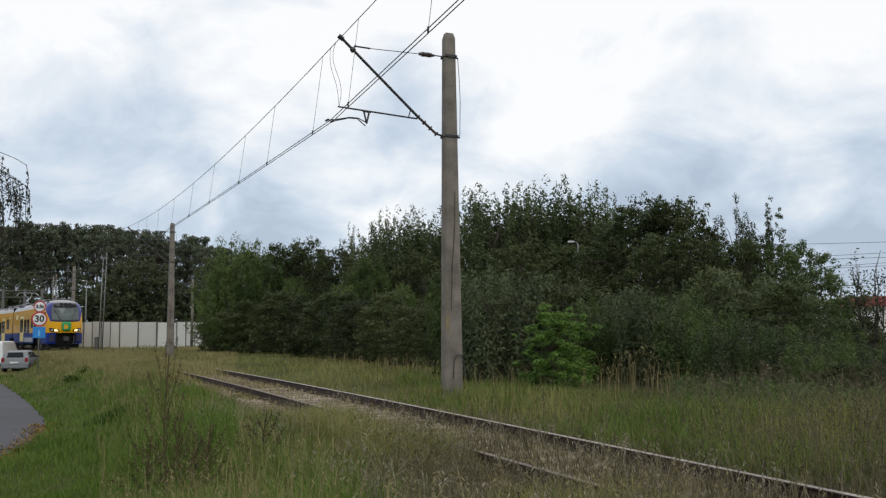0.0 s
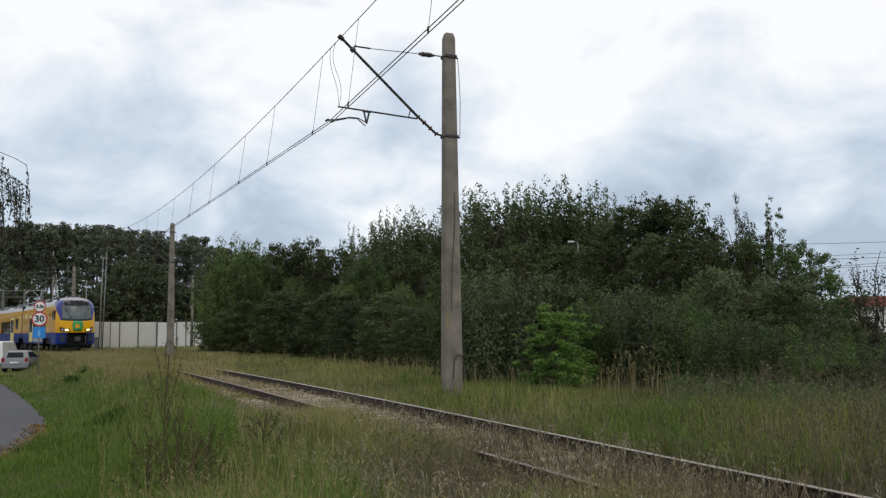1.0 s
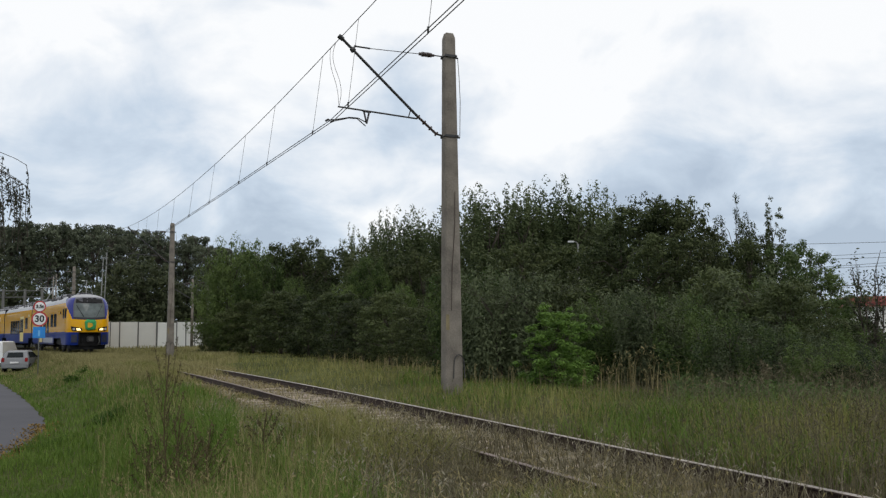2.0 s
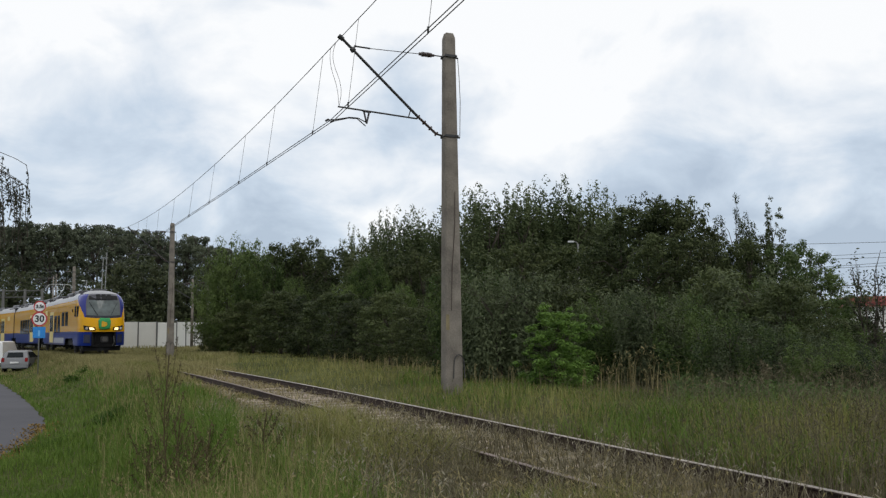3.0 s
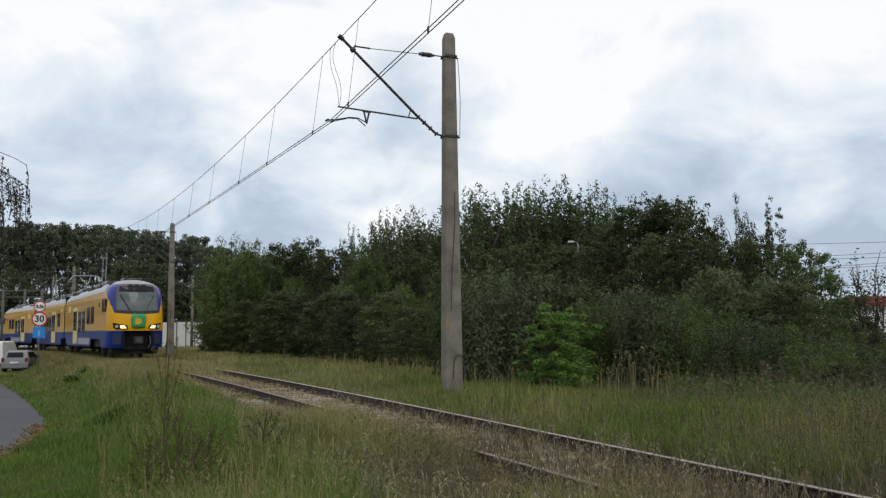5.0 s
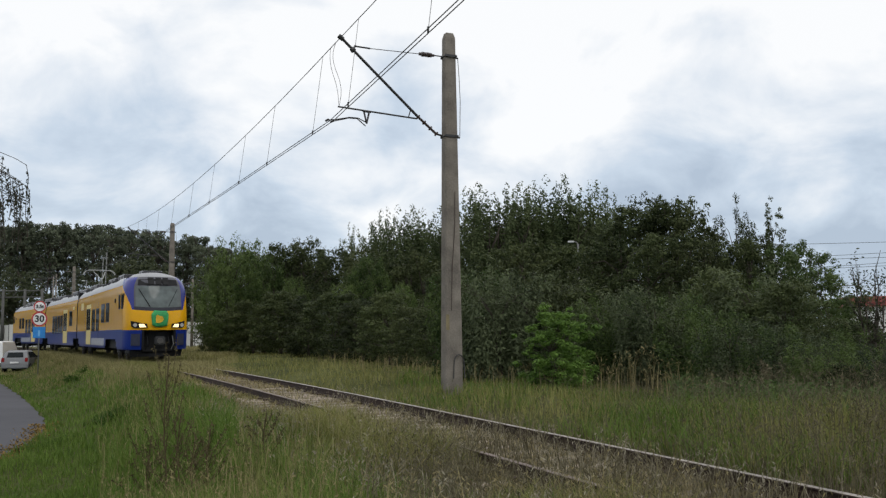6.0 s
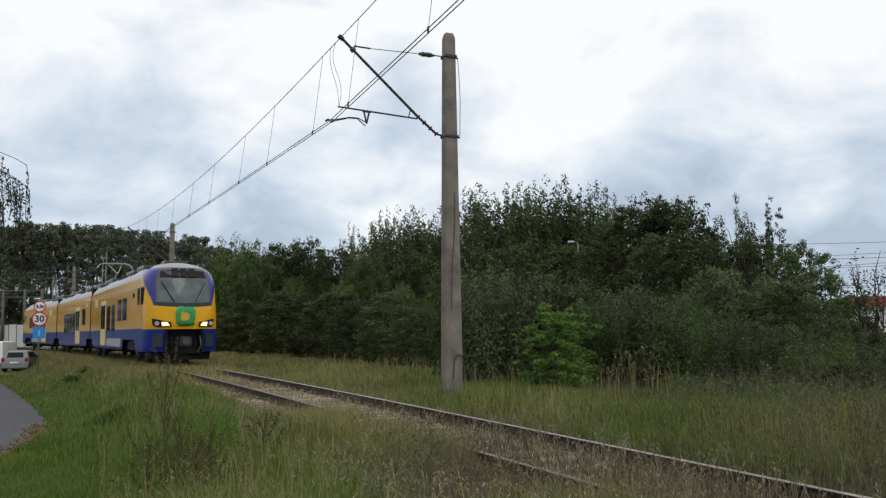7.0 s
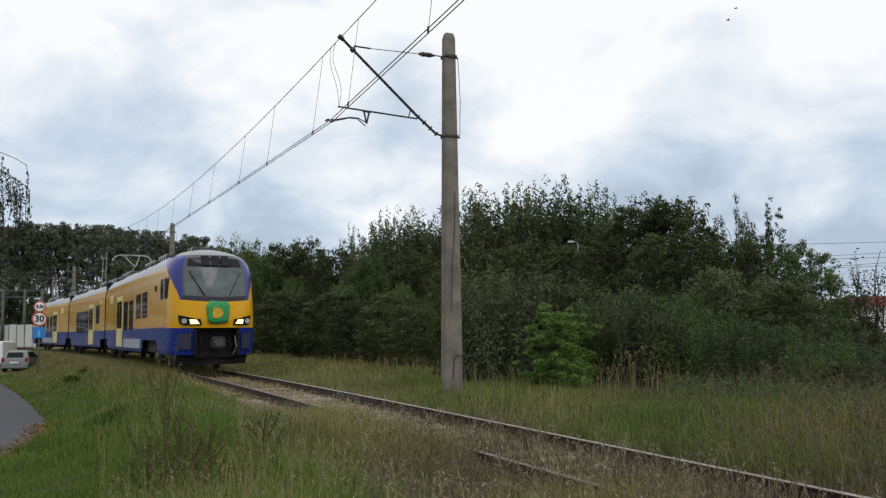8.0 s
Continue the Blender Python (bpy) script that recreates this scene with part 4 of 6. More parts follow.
def plant_trees():
    rg = np.random.default_rng(11)
    rnd = random.Random(7)
    along_rail, grove, wood = "bushes along the railway", "trees", "trees of the far wood"
    brush = [tree("bush", 20 + k, upright_crown(rg, 1.7, 3.4, 24, 6, 0.08, 0.24, 1.45), 74, 0.12, (LEAF_BUSH, LEAF_MID)[k], "dense grey-green bush with upright twigs", 3.0, 0.05, 0.36, 3, -0.3, 0.45, "bush", along_rail) for k in range(2)]
    leafy = [tree("bush", 24 + k, round_crown(rg, 1.8, 3.4, 190, 0.06, 0.19, 0.7), 54, 0.125, (LEAF_DARK, LEAF_OLIVE)[k], "dense dark green leafy bush beside the railway", 3.0, 0.06, 0.5, 3, 0.2, 0.55, "bush", along_rail) for k in range(2)]
    broad = [tree("broadleaf_tree", 40 + k, round_crown(rg, 2.5, 7.6, 240, 0.06, 0.2, 0.75, 0.26), 42, 0.2, (LEAF_DARK, LEAF_OLIVE)[k], "dark green broadleaf tree in a dense grove", 6.8, 0.14, 0.5, 2) for k in range(2)]
    weeping = [tree("drooping_tree", 50, round_crown(rg, 2.7, 7.6, 240, 0.06, 0.17, 1.4, 0.26), 60, 0.19, LEAF_MID, "dark green tree with drooping leafy boughs", 6.8, 0.14, 0.42, 2, 1.0, 0.5)]
    poplar = [tree("poplar_tree", 60 + k, upright_crown(rg, 2.1, 11.0, 34, 13, 0.12, 0.24, 1.7, 0.8), 36, 0.185, LEAF_POPLAR, "tall poplar with upright feathery branches", 9.6, 0.14, 0.55, 2, -0.2, 0.6) for k in range(2)]
    ash = [tree("ash_tree", 66, round_crown(rg, 2.2, 6.0, 190, 0.05, 0.18, 0.65, 0.3), 60, 0.16, LEAF_FRESH, "light green ash with loose leafy sprays", 5.4, 0.09, 0.42, 2, 0.5, 0.4)]
    birch = [tree("birch_tree", 68, upright_crown(rg, 1.5, 9.5, 22, 14, 0.2, 0.25, 1.2, 1.2), 60, 0.12, LEAF_OLIVE, "airy olive-green birch among the grove", 8.6, 0.09, 0.5, 1, 0.8, 0.8)]
    slim = [tree("slim_tree", 69, upright_crown(rg, 1.1, 9.0, 14, 13, 0.2, 0.26, 1.0, 2.0), 60, 0.12, LEAF_DARK, "slim young tree with an open spiky crown", 8.6, 0.07, 0.5, 1, 0.1, 0.8)]
    pine = [tree("pine_tree", 80 + k, pine_crown(rg, 2.9, 17.0, 84), 36, 0.47, LEAF_PINE, "tall dark pine in the far wood", 22, 0.22, 0.34, 1, 0.0, 1.0, group=wood) for k in range(3)]
    under = [tree("far_tree", 90 + k, round_crown(rg, 4.0, 7.5, 110, 0.04, 0.2, 0.75), 28, 0.45, LEAF_FAR, "dark undergrowth tree before the far wood", 6.5, 0.1, group=wood) for k in range(2)]
    used = set()

    def put(kinds, k, px, dist, top, wide=1.0):
        """Sets a tree on the sight line px so that its crown reaches the sight line top."""
        th = kinds[k % len(kinds)]
        first = th.name not in used
        used.add(th.name)
        x = px_ground(px, dist)
        z = 1.263 + (587.5 - 0.0092 * (px - 784) - top) / 1584 * dist
        return place(th, first, x, dist, rnd.uniform(0, 360), (z - float(ground_z(x, dist))) / TREE_TOP[th.name], wide)

    def row(kinds, spots):
        for k, spot in enumerate(spots):
            put(kinds, k, *spot)
    # bushes along the far side of the track
    row(brush, ((880, 23.5, 463, 0.95), (836, 25.2, 472, 0.9), (936, 23.9, 474, 0.9), (1092, 21.0, 515), (1150, 20.2, 497, 0.9), (1196, 20.6, 512), (1062, 22.3, 508, 0.9), (1245, 18.5, 540, 1.1), (1298, 17.6, 556, 1.15), (1350, 17.2, 566, 1.2), (1402, 16.4, 578, 1.2), (1452, 15.5, 600, 1.3), (1335, 23.5, 470), (1500, 17.6, 575, 1.1), (1548, 15.5, 600, 1.1)))
    row(leafy, ((1010, 23.5, 482), (1528, 21.0, 566, 0.9), (1470, 21.5, 556, 1.0), (1265, 24.4, 470), (1495, 15.1, 634, 1.3), (1390, 22.7, 492), (1548, 14.7, 655, 1.3), (770, 31.0, 540), (735, 33.0, 530, 1.1), (690, 36.0, 512), (640, 40.0, 520, 1.1), (590, 45.0, 515, 1.1), (545, 50.0, 520, 1.1), (497, 56.0, 512, 1.1), (450, 62.0, 525, 1.2), (405, 66.0, 560, 1.2), (372, 69.0, 568, 1.0)))
    bright = tree("bright_bush", 33, round_crown(rg, 1.15, 2.5, 150, 0.05, 0.17, 0.75, 0.36), 66, 0.1, LEAF_BRIGHT, "fresh light-green leafy bush", 2.2, 0.05, 0.48, 3, 0.4, 0.4, "bush", along_rail)
    used.add(bright.name)
    x, dist = px_ground(984, 19.6), 19.6
    place(bright, True, x, dist, 40, (1.263 + (585.6 - 536) / 1584 * dist - float(ground_z(x, dist))) / TREE_TOP[bright.name], 1.2)
    # the grove behind them
    row(weeping, ((425, 66, 420, 0.95), (388, 67, 452, 0.85), (468, 64, 446, 0.9), (655, 48, 452, 1.0), (712, 39, 500, 0.8), (610, 47, 500, 0.8), (520, 57, 490, 0.8), (560, 52, 540, 0.8)))
    row(broad, ((860, 60, 392), (930, 61, 382), (1000, 61, 376), (1056, 59, 388), (705, 64, 418), (760, 63, 414), (478, 70, 470), (530, 71, 468), (570, 68, 470), (512, 66, 428), (546, 65, 421, 0.8), (592, 60, 440), (640, 56, 436), (690, 50, 446), (738, 49, 440), (872, 45, 440), (930, 44, 425), (1010, 44, 432), (1068, 42, 420), (1128, 40, 362), (1150, 41, 343, 0.7), (1190, 39, 349, 0.8), (1232, 38, 362, 0.8), (1172, 35, 410), (1245, 34, 420), (1310, 33, 420, 0.9), (1340, 35, 410, 0.7)))
    row(poplar, ((622, 66, 404, 0.6), (660, 60, 398, 0.9), (688, 58, 376, 0.9), (720, 58, 371), (755, 58, 378), (790, 56, 372, 0.9), (830, 52, 344, 0.9), (856, 52, 334), (888, 53, 337), (922, 53, 328), (955, 54, 334), (990, 54, 318), (1022, 55, 338, 0.9), (1048, 53, 328, 0.9), (1074, 53, 346, 0.9), (1096, 50, 378, 0.8)))
    row(birch, ((1302, 38, 345, 0.9),))
    row(slim, ((1372, 36, 350, 0.8),))
    row(ash, ((1392, 33, 425, 0.8), (1424, 31, 438), (1452, 30, 474, 1.1), (1480, 28, 520, 1.1), (1502, 26, 562, 0.9)))
    # the far wood, with its undergrowth
    for k in range(20):
        px = -70 + 27 * k
        put(under, k, px + rnd.uniform(-6, 6), 118 + rnd.uniform(-6, 8), 510 + rnd.uniform(-22, 14), 0.9)
    for px, top in ((255, 444), (215, 470), (292, 480), (30, 470), (330, 500)):
        put(under, 0, px, 112, top, 0.75)
    for k in range(45):
        px = -70 + k * 14.5 + rnd.uniform(-5, 5)
        top = float(np.interp(px, (-60, 0, 60, 170, 230, 300, 345, 390, 430, 580), (395, 399, 402, 403, 412, 424, 428, 438, 455, 470)))
        put(pine, k, px, 140 + rnd.uniform(-8, 18), top - 9 + rnd.uniform(-3, 10) + (12 if k % 3 == 1 else 0), rnd.uniform(0.85, 1.05))
    # unseen trees added beyond the lane, to darken reflections in the train's side
    for k in range(4):
        put(under, k, -140 - 170 * k, 112 - 2.2 * k, 480)
        put(pine, k, -120 - 170 * k, 128 - 2.2 * k, 400)


plant_trees()


# ---- far side of the line: fence, masts, lamps, signs, vehicles ----
def at_px(px, dist):
    """Plan place on the sight line px, that far off."""
    return px_ground(px, dist), dist


FENCE_DIRT = material("fence_post_concrete", (0.10, 0.10, 0.095), 0.9, spread=0.2, bump=0.2)


def build_fence():
    th = empty("panel_fence", Matrix(), "pale concrete panel fence behind the railway", "fence")
    line = [Vector((*at_px(px, y), 0)) for px, y in ((-60, 104), (60, 96), (150, 87), (213, 84), (278, 84), (360, 91))]
    pm = mesh_of("fence_panel", cube(0.05, 1.45, -0.04, 0.04, 0, 2.42, bevel=0.012), PANEL, True)
    po = mesh_of("fence_post", cube(-0.06, 0.06, -0.07, 0.07, 0, 2.5, bevel=0.01), FENCE_DIRT, True)
    rng = random.Random(3)
    for a, b in zip(line[:-1], line[1:]):
        n = max(1, round((b - a).length / 1.5))
        ang = math.degrees(math.atan2(b.y - a.y, b.x - a.x))
        for k in range(n):
            p = a.lerp(b, k / n)
            z = 0.02 + rng.uniform(-0.05, 0.05) + 0.05 * math.sin(p.x * 0.5)
            for nm, me in (("fence_panel", pm), ("fence_post", po)):
                ob = new(nm, me)
                ob.parent = th
                ob.matrix_basis = pose(p.x, p.y, z, rng.uniform(-0.6, 0.6), 0, ang) @ Matrix.Diagonal(((b - a).length / n / 1.5 if nm == "fence_panel" else 1, 1, 1, 1))


build_fence()


def far_mast(px, y, top, r=0.17, label="slim far concrete railway mast", lamp=False):
    x, y = at_px(px, y)
    th = empty("lamp_post" if lamp else "railway_mast", pose(x, y, float(ground_z(x, y)), 0, 0, 0), label, "lamp post" if lamp else "mast", "far masts")
    g = float(ground_z(x, y))
    part("post", bar((0, 0, -0.3), (0, 0, top - g), r, r * 0.62, 8), GREY_STEEL if lamp else CONCRETE, th, flat=False)
    if lamp:
        h = top - g
        part("bracket_arm", chain(bmesh.new(), [(0, 0, h - 0.05), (-0.08, 0, h + 0.1), (-0.25, 0, h + 0.13)], 0.03), GREY_STEEL, th)
        part("lamp_head", cube(-0.55, -0.2, -0.1, 0.1, h + 0.08, h + 0.18, bevel=0.03), LAMP_SHELL, th, "pale street lamp head")
    else:
        h = top - g
        part("cross_arm", bar((0, 0, h - 0.4), (-2.4, 0, h - 0.5), 0.03), DARK_STEEL, th)
        part("strut", bar((0, 0, h - 1.9), (-2.3, 0, h - 0.5), 0.035), DARK_STEEL, th)
        part("insulator", bar((-0.25, 0, h - 0.41), (-0.6, 0, h - 0.43), 0.07), INSULATOR, th)
    return th


LAMP_SHELL = material("pale_lamp_shell", (0.6, 0.61, 0.6), 0.4, spread=0.05, bump=0)
far_mast(340, 82, 6.3, 0.15)
far_mast(367, 83, 6.4, 0.12)
far_mast(93, 104, 8.2, 0.11)
far_mast(98, 106, 8.5, 0.11)
far_mast(152, 100, 7.2, 0.1, "slim grey street lamp by the fence", True)
far_mast(1024, 48, 5.9, 0.075, "grey street lamp among the trees", True)


def twin_pole():
    x, y = at_px(180, 76)
    th = empty("twin_leg_pole", pose(x, y, 0), "tall twin-legged steel signal pole", "pole")
    for dx in (-0.14, 0.16):
        part("leg", bar((dx - 0.06, 0, -0.4), (dx + 0.16, 0, 7.9 if dx < 0 else 8.3), 0.05, 0.04), GREY_STEEL, th, flat=False)
    for z in (1.9, 3.4, 4.9, 6.4, 7.7):
        part("rung", bar((-0.2 + z * 0.026, 0, z), (0.1 + z * 0.026, 0, z), 0.03), GREY_STEEL, th)
    part("equipment_box", cube(-0.5, -0.25, -0.15, 0.15, -0.2, 1.1, bevel=0.03), GREY_STEEL, th, "grey equipment box")


twin_pole()


GANTRY_STEEL = material("weathered_gantry_steel", (0.085, 0.085, 0.08), 0.7, 0.2, 0.2, 5, 50, 0.1, 0.002)


def gantry():
    x, y = at_px(5, 99)
    th = empty("railway_gantry", pose(x, y, 0), "grey lattice gantry spanning railway tracks", "gantry")
    posts = (-3.0, 0.0, 2.4, 4.3)
    for dx in posts:
        part("post", bar((dx, 0, -0.3), (dx, 0, 6.4), 0.2, 0.15), GANTRY_STEEL, th, flat=False)
    for z in (5.5, 6.2):
        part("chord", bar((-9, 0, z), (4.6, 0, z), 0.06), GANTRY_STEEL, th)
    for k in range(13):
        a = -9 + k
        part("diagonal", bar((a, 0, 5.5), (a + 1, 0, 6.2) if k % 2 else (a + 0.5, 0, 6.2), 0.035), GANTRY_STEEL, th)


gantry()

SIGN_RED = material("sign_red", (0.42, 0.03, 0.03), 0.4, spread=0.05, bump=0)
SIGN_WHITE = material("sign_white", (0.74, 0.74, 0.74), 0.4, spread=0.05, bump=0)
SIGN_BLUE = material("sign_blue", (0.02, 0.22, 0.60), 0.4, spread=0.08, bump=0)
PALE_BLUE = material("pale_blue_marking", (0.16, 0.42, 0.72), 0.4, spread=0.05, bump=0)
INK = material("sign_black", (0.015, 0.015, 0.016), 0.5, spread=0.05, bump=0)


def sign_text(text, size, x, z, parent):
    cu = bpy.data.curves.new("digits", "FONT")
    cu.body, cu.size, cu.align_x, cu.align_y, cu.extrude, cu.offset = text, size, "CENTER", "CENTER", 0.004, 0.012
    tmp = bpy.data.objects.new("digits", cu)
    me = bpy.data.meshes.new_from_object(tmp)
    bpy.data.objects.remove(tmp)
    me.materials.clear()
    me.materials.append(INK)
    ob = new("digits", me)
    ob.parent = parent
    ob.matrix_basis = pose(x, -0.055, z, 90, 0, 0)


def road_sign():
    x, y = at_px(70.5, 50)
    g = float(ground_z(x, y))
    th = empty("road_sign", pose(x, y, 0, 0, 0, 22), "speed and weight limit signs above a blue plate on a pole", "road sign")
    part("pole", bar((0, 0.03, g - 0.3), (0, 0.03, 3.2), 0.035), GREY_STEEL, th, flat=False)
    for nm, z, r, text, size in (("speed_limit_disc", 2.18, 0.41, "30", 0.5), ("weight_limit_disc", 2.87, 0.32, "3,5t", 0.26)):
        disc = part(nm, bar((0, 0, z), (0, -0.025, z), r, n=36), SIGN_RED, th, "round red-rimmed white sign")
        part("face", bar((0, -0.02, z), (0, -0.04, z), r * 0.8, n=36), SIGN_WHITE, disc)
        sign_text(text, size, 0, z, disc)
    pl = part("blue_plate", cube(-0.32, 0.32, -0.03, 0, 1.12, 1.74, bevel=0.01), SIGN_BLUE, th, "plain blue rectangular plate")
    part("marking", cube(-0.05, 0.05, -0.036, -0.03, 1.22, 1.55), PALE_BLUE, pl)


road_sign()

CAR_SILVER = material("silver_car_paint", (0.22, 0.228, 0.24), 0.45, 0.15, 0.06, 0.8, 10, 0)
VAN_WHITE = material("white_van_paint", (0.74, 0.75, 0.76), 0.3, spread=0.04, bump=0)
TAIL_RED = material("red_tail_lamp", (0.25, 0.012, 0.012), 0.2, spread=0.1, bump=0)
CAR_GLASS = material("car_window_glass", (0.02, 0.024, 0.026), 0.08, spread=0.1, bump=0)


for coated in (CAR_GLASS, CAR_SILVER, VAN_WHITE):
    coated.node_tree.nodes["Principled BSDF"].inputs["IOR"].default_value = 1.15


def vehicle(name, m, label, paint, profile, glass, width, wheels, radius):
    """profile: (y, z, half-width factor) outline of the body seen from the side, rear at y = 0."""
    th = empty(name, m, label, "car" if "van" not in name else "van", "parked vehicles")
    bm = bmesh.new()
    n = len(profile)
    cols = (-1.0, -0.86, 0.0, 0.86, 1.0)
    rows = []
    for c in cols:
        ring = []
        for y, z, f in profile:
            drop = 0.06 if abs(c) == 1 and z > 0.5 else 0.0
            ring.append(bm.verts.new((c * f * width / 2, y, z - drop)))
        rows.append(ring)
    for a, b in zip(rows[:-1], rows[1:]):
        for i in range(n):
            bm.faces.new((a[i], b[i], b[(i + 1) % n], a[(i + 1) % n]))
    bm.faces.new(rows[0])
    bm.faces.new(rows[-1][::-1])
    part("body", bm, paint, th)
    for nm, quads in glass:
        bm = bmesh.new()
        vs = [bm.verts.new(v) for v in quads]
        bm.faces.new(vs)
        r = bmesh.ops.extrude_face_region(bm, geom=bm.faces[:])
        nrm = (Vector(quads[1]) - Vector(quads[0])).cross(Vector(quads[2]) - Vector(quads[0])).normalized()
        bmesh.ops.translate(bm, verts=[v for v in r["geom"] if isinstance(v, bmesh.types.BMVert)], vec=nrm * 0.015)
        part(nm, bm, CAR_GLASS, th)
    for y in wheels:
        for sx in (-1, 1):
            x = sx * (width / 2 - 0.1)
            w = part("wheel", bar((x - 0.1, y, radius), (x + 0.1, y, radius), radius, n=20), BLACK, th, flat=False)
            part("rim", bar((x + sx * 0.09, y, radius), (x + sx * 0.112, y, radius), radius * 0.62, n=16), GREY_STEEL, w)
    return th


def parked_cars():
    x, y = at_px(29, 59.5)
    w = 1.7
    m = pose(x, y, ROAD_Z + 0.03, 0, 0, 12)
    prof = [(0.02, 0.28, 0.95), (0.0, 0.6, 1.0), (0.06, 0.92, 1.0), (0.32, 1.38, 0.82), (0.9, 1.46, 0.8), (1.9, 1.42, 0.8), (2.75, 0.98, 0.97), (3.6, 0.86, 0.95), (3.85, 0.6, 0.93), (3.85, 0.25, 0.9)]
    glass = [("rear_window", [(-0.52, 0.098, 1.0), (0.52, 0.098, 1.0), (0.46, 0.27, 1.32), (-0.46, 0.27, 1.32)])]
    for sx in (-1, 1):
        q = [(sx * 0.82, 0.4, 0.98), (sx * 0.82, 2.6, 0.98), (sx * 0.7, 1.85, 1.34), (sx * 0.71, 0.55, 1.34)]
        glass.append(("side_window", q if sx > 0 else q[::-1]))
    th = vehicle("parked_car", m, "small silver hatchback parked on the lane", CAR_SILVER, prof, glass, w, (0.65, 3.05), 0.3)
    for sx in (-1, 1):
        part("tail_lamp", cube(sx * 0.72 - 0.09, sx * 0.72 + 0.09, -0.02, 0.12, 0.72, 0.98, bevel=0.02), TAIL_RED, th, "red tail lamp")
        part("mirror", cube(sx * 0.95 - 0.09, sx * 0.95 + 0.09, 2.2, 2.32, 0.95, 1.1, bevel=0.03), BLACK, th)
    part("bumper", cube(-0.8, 0.8, -0.06, 0.1, 0.3, 0.55, bevel=0.04), CAR_SILVER, th)
    part("plate", cube(-0.26, 0.26, -0.075, -0.055, 0.62, 0.73), SIGN_WHITE, th, "blank white plate")
    x, y = at_px(-16, 69.5)
    m = pose(x, y, ROAD_Z + 0.03, 0, 0, 10)
    prof = [(0.0, 0.35, 0.97), (0.0, 1.0, 1.0), (0.05, 1.9, 0.95), (0.25, 2.02, 0.9), (3.3, 2.0, 0.9), (4.0, 1.35, 0.95), (4.7, 1.1, 0.95), (4.9, 0.7, 0.95), (4.9, 0.3, 0.92)]
    glass = []
    vehicle("parked_van", m, "white panel van parked behind the hatchback", VAN_WHITE, prof, glass, 1.95, (0.9, 3.9), 0.33)


parked_cars()

WALL_WHITE = material("white_render", (0.6, 0.6, 0.6), 0.9, spread=0.06, scale=0.6, bump=0.1)
ROOF_RED = material("red_roof_sheet", (0.24, 0.06, 0.05), 0.6, spread=0.15, bump=0.1)


def far_house():
    x, y = at_px(1530, 82)
    th = empty("low_house", pose(x, y, 0, 0, 0, -12), "low white building with a red roof behind trees", "house")
    part("wall", cube(-1.2, 6, 0, 6, -0.4, 3.2), WALL_WHITE, th)
    bm = bmesh.new()
    box(bm, -1.5, 6.3, -0.3, 6.3, 3.2, 3.45)
    box(bm, -1.4, 6.2, -0.2, 6.2, 3.45, 4.15, 0.1)
    part("roof", bm, ROOF_RED, th, "red metal roof edge")
    for k in range(3):
        w = part("window", cube(-0.6 + 2.2 * k, 0.4 + 2.2 * k, -0.03, 0.05, 1.2, 2.4), SIGN_WHITE, th)
        part("pane", cube(-0.53 + 2.2 * k, 0.33 + 2.2 * k, -0.04, -0.02, 1.27, 2.33), CAR_GLASS, w)


far_house()


def power_line():
    th = empty("power_line", Matrix(), "thin overhead power wires beyond the trees", "power line")
    for (xa, ya), (xb, yb) in (((1150, 436), (1750, 423)), ((1150, 467), (1750, 437)), ((1150, 466), (1750, 449)), ((1150, 491), (1750, 452)), ((1150, 488), (1750, 461))):
        pts = []
        for k in range(9):
            u = k / 8
            px, py = xa + (xb - xa) * u, ya + (yb - ya) * u
            pts.append((px_ground(px, 75), 75, 1.263 + (587.5 - 0.0092 * (px - 784) - py) / 1584 * 75 - 0.1 * math.sin(u * 3.14)))
        part("wire", chain(bmesh.new(), pts, 0.018, 5), WIRE, th)
    for px in (1150, 1750):
        x, y = at_px(px, 75)
        part("pole", bar((x, y, -0.5), (x, y, 9.5), 0.16, 0.11), CONCRETE, th, flat=False)


power_line()


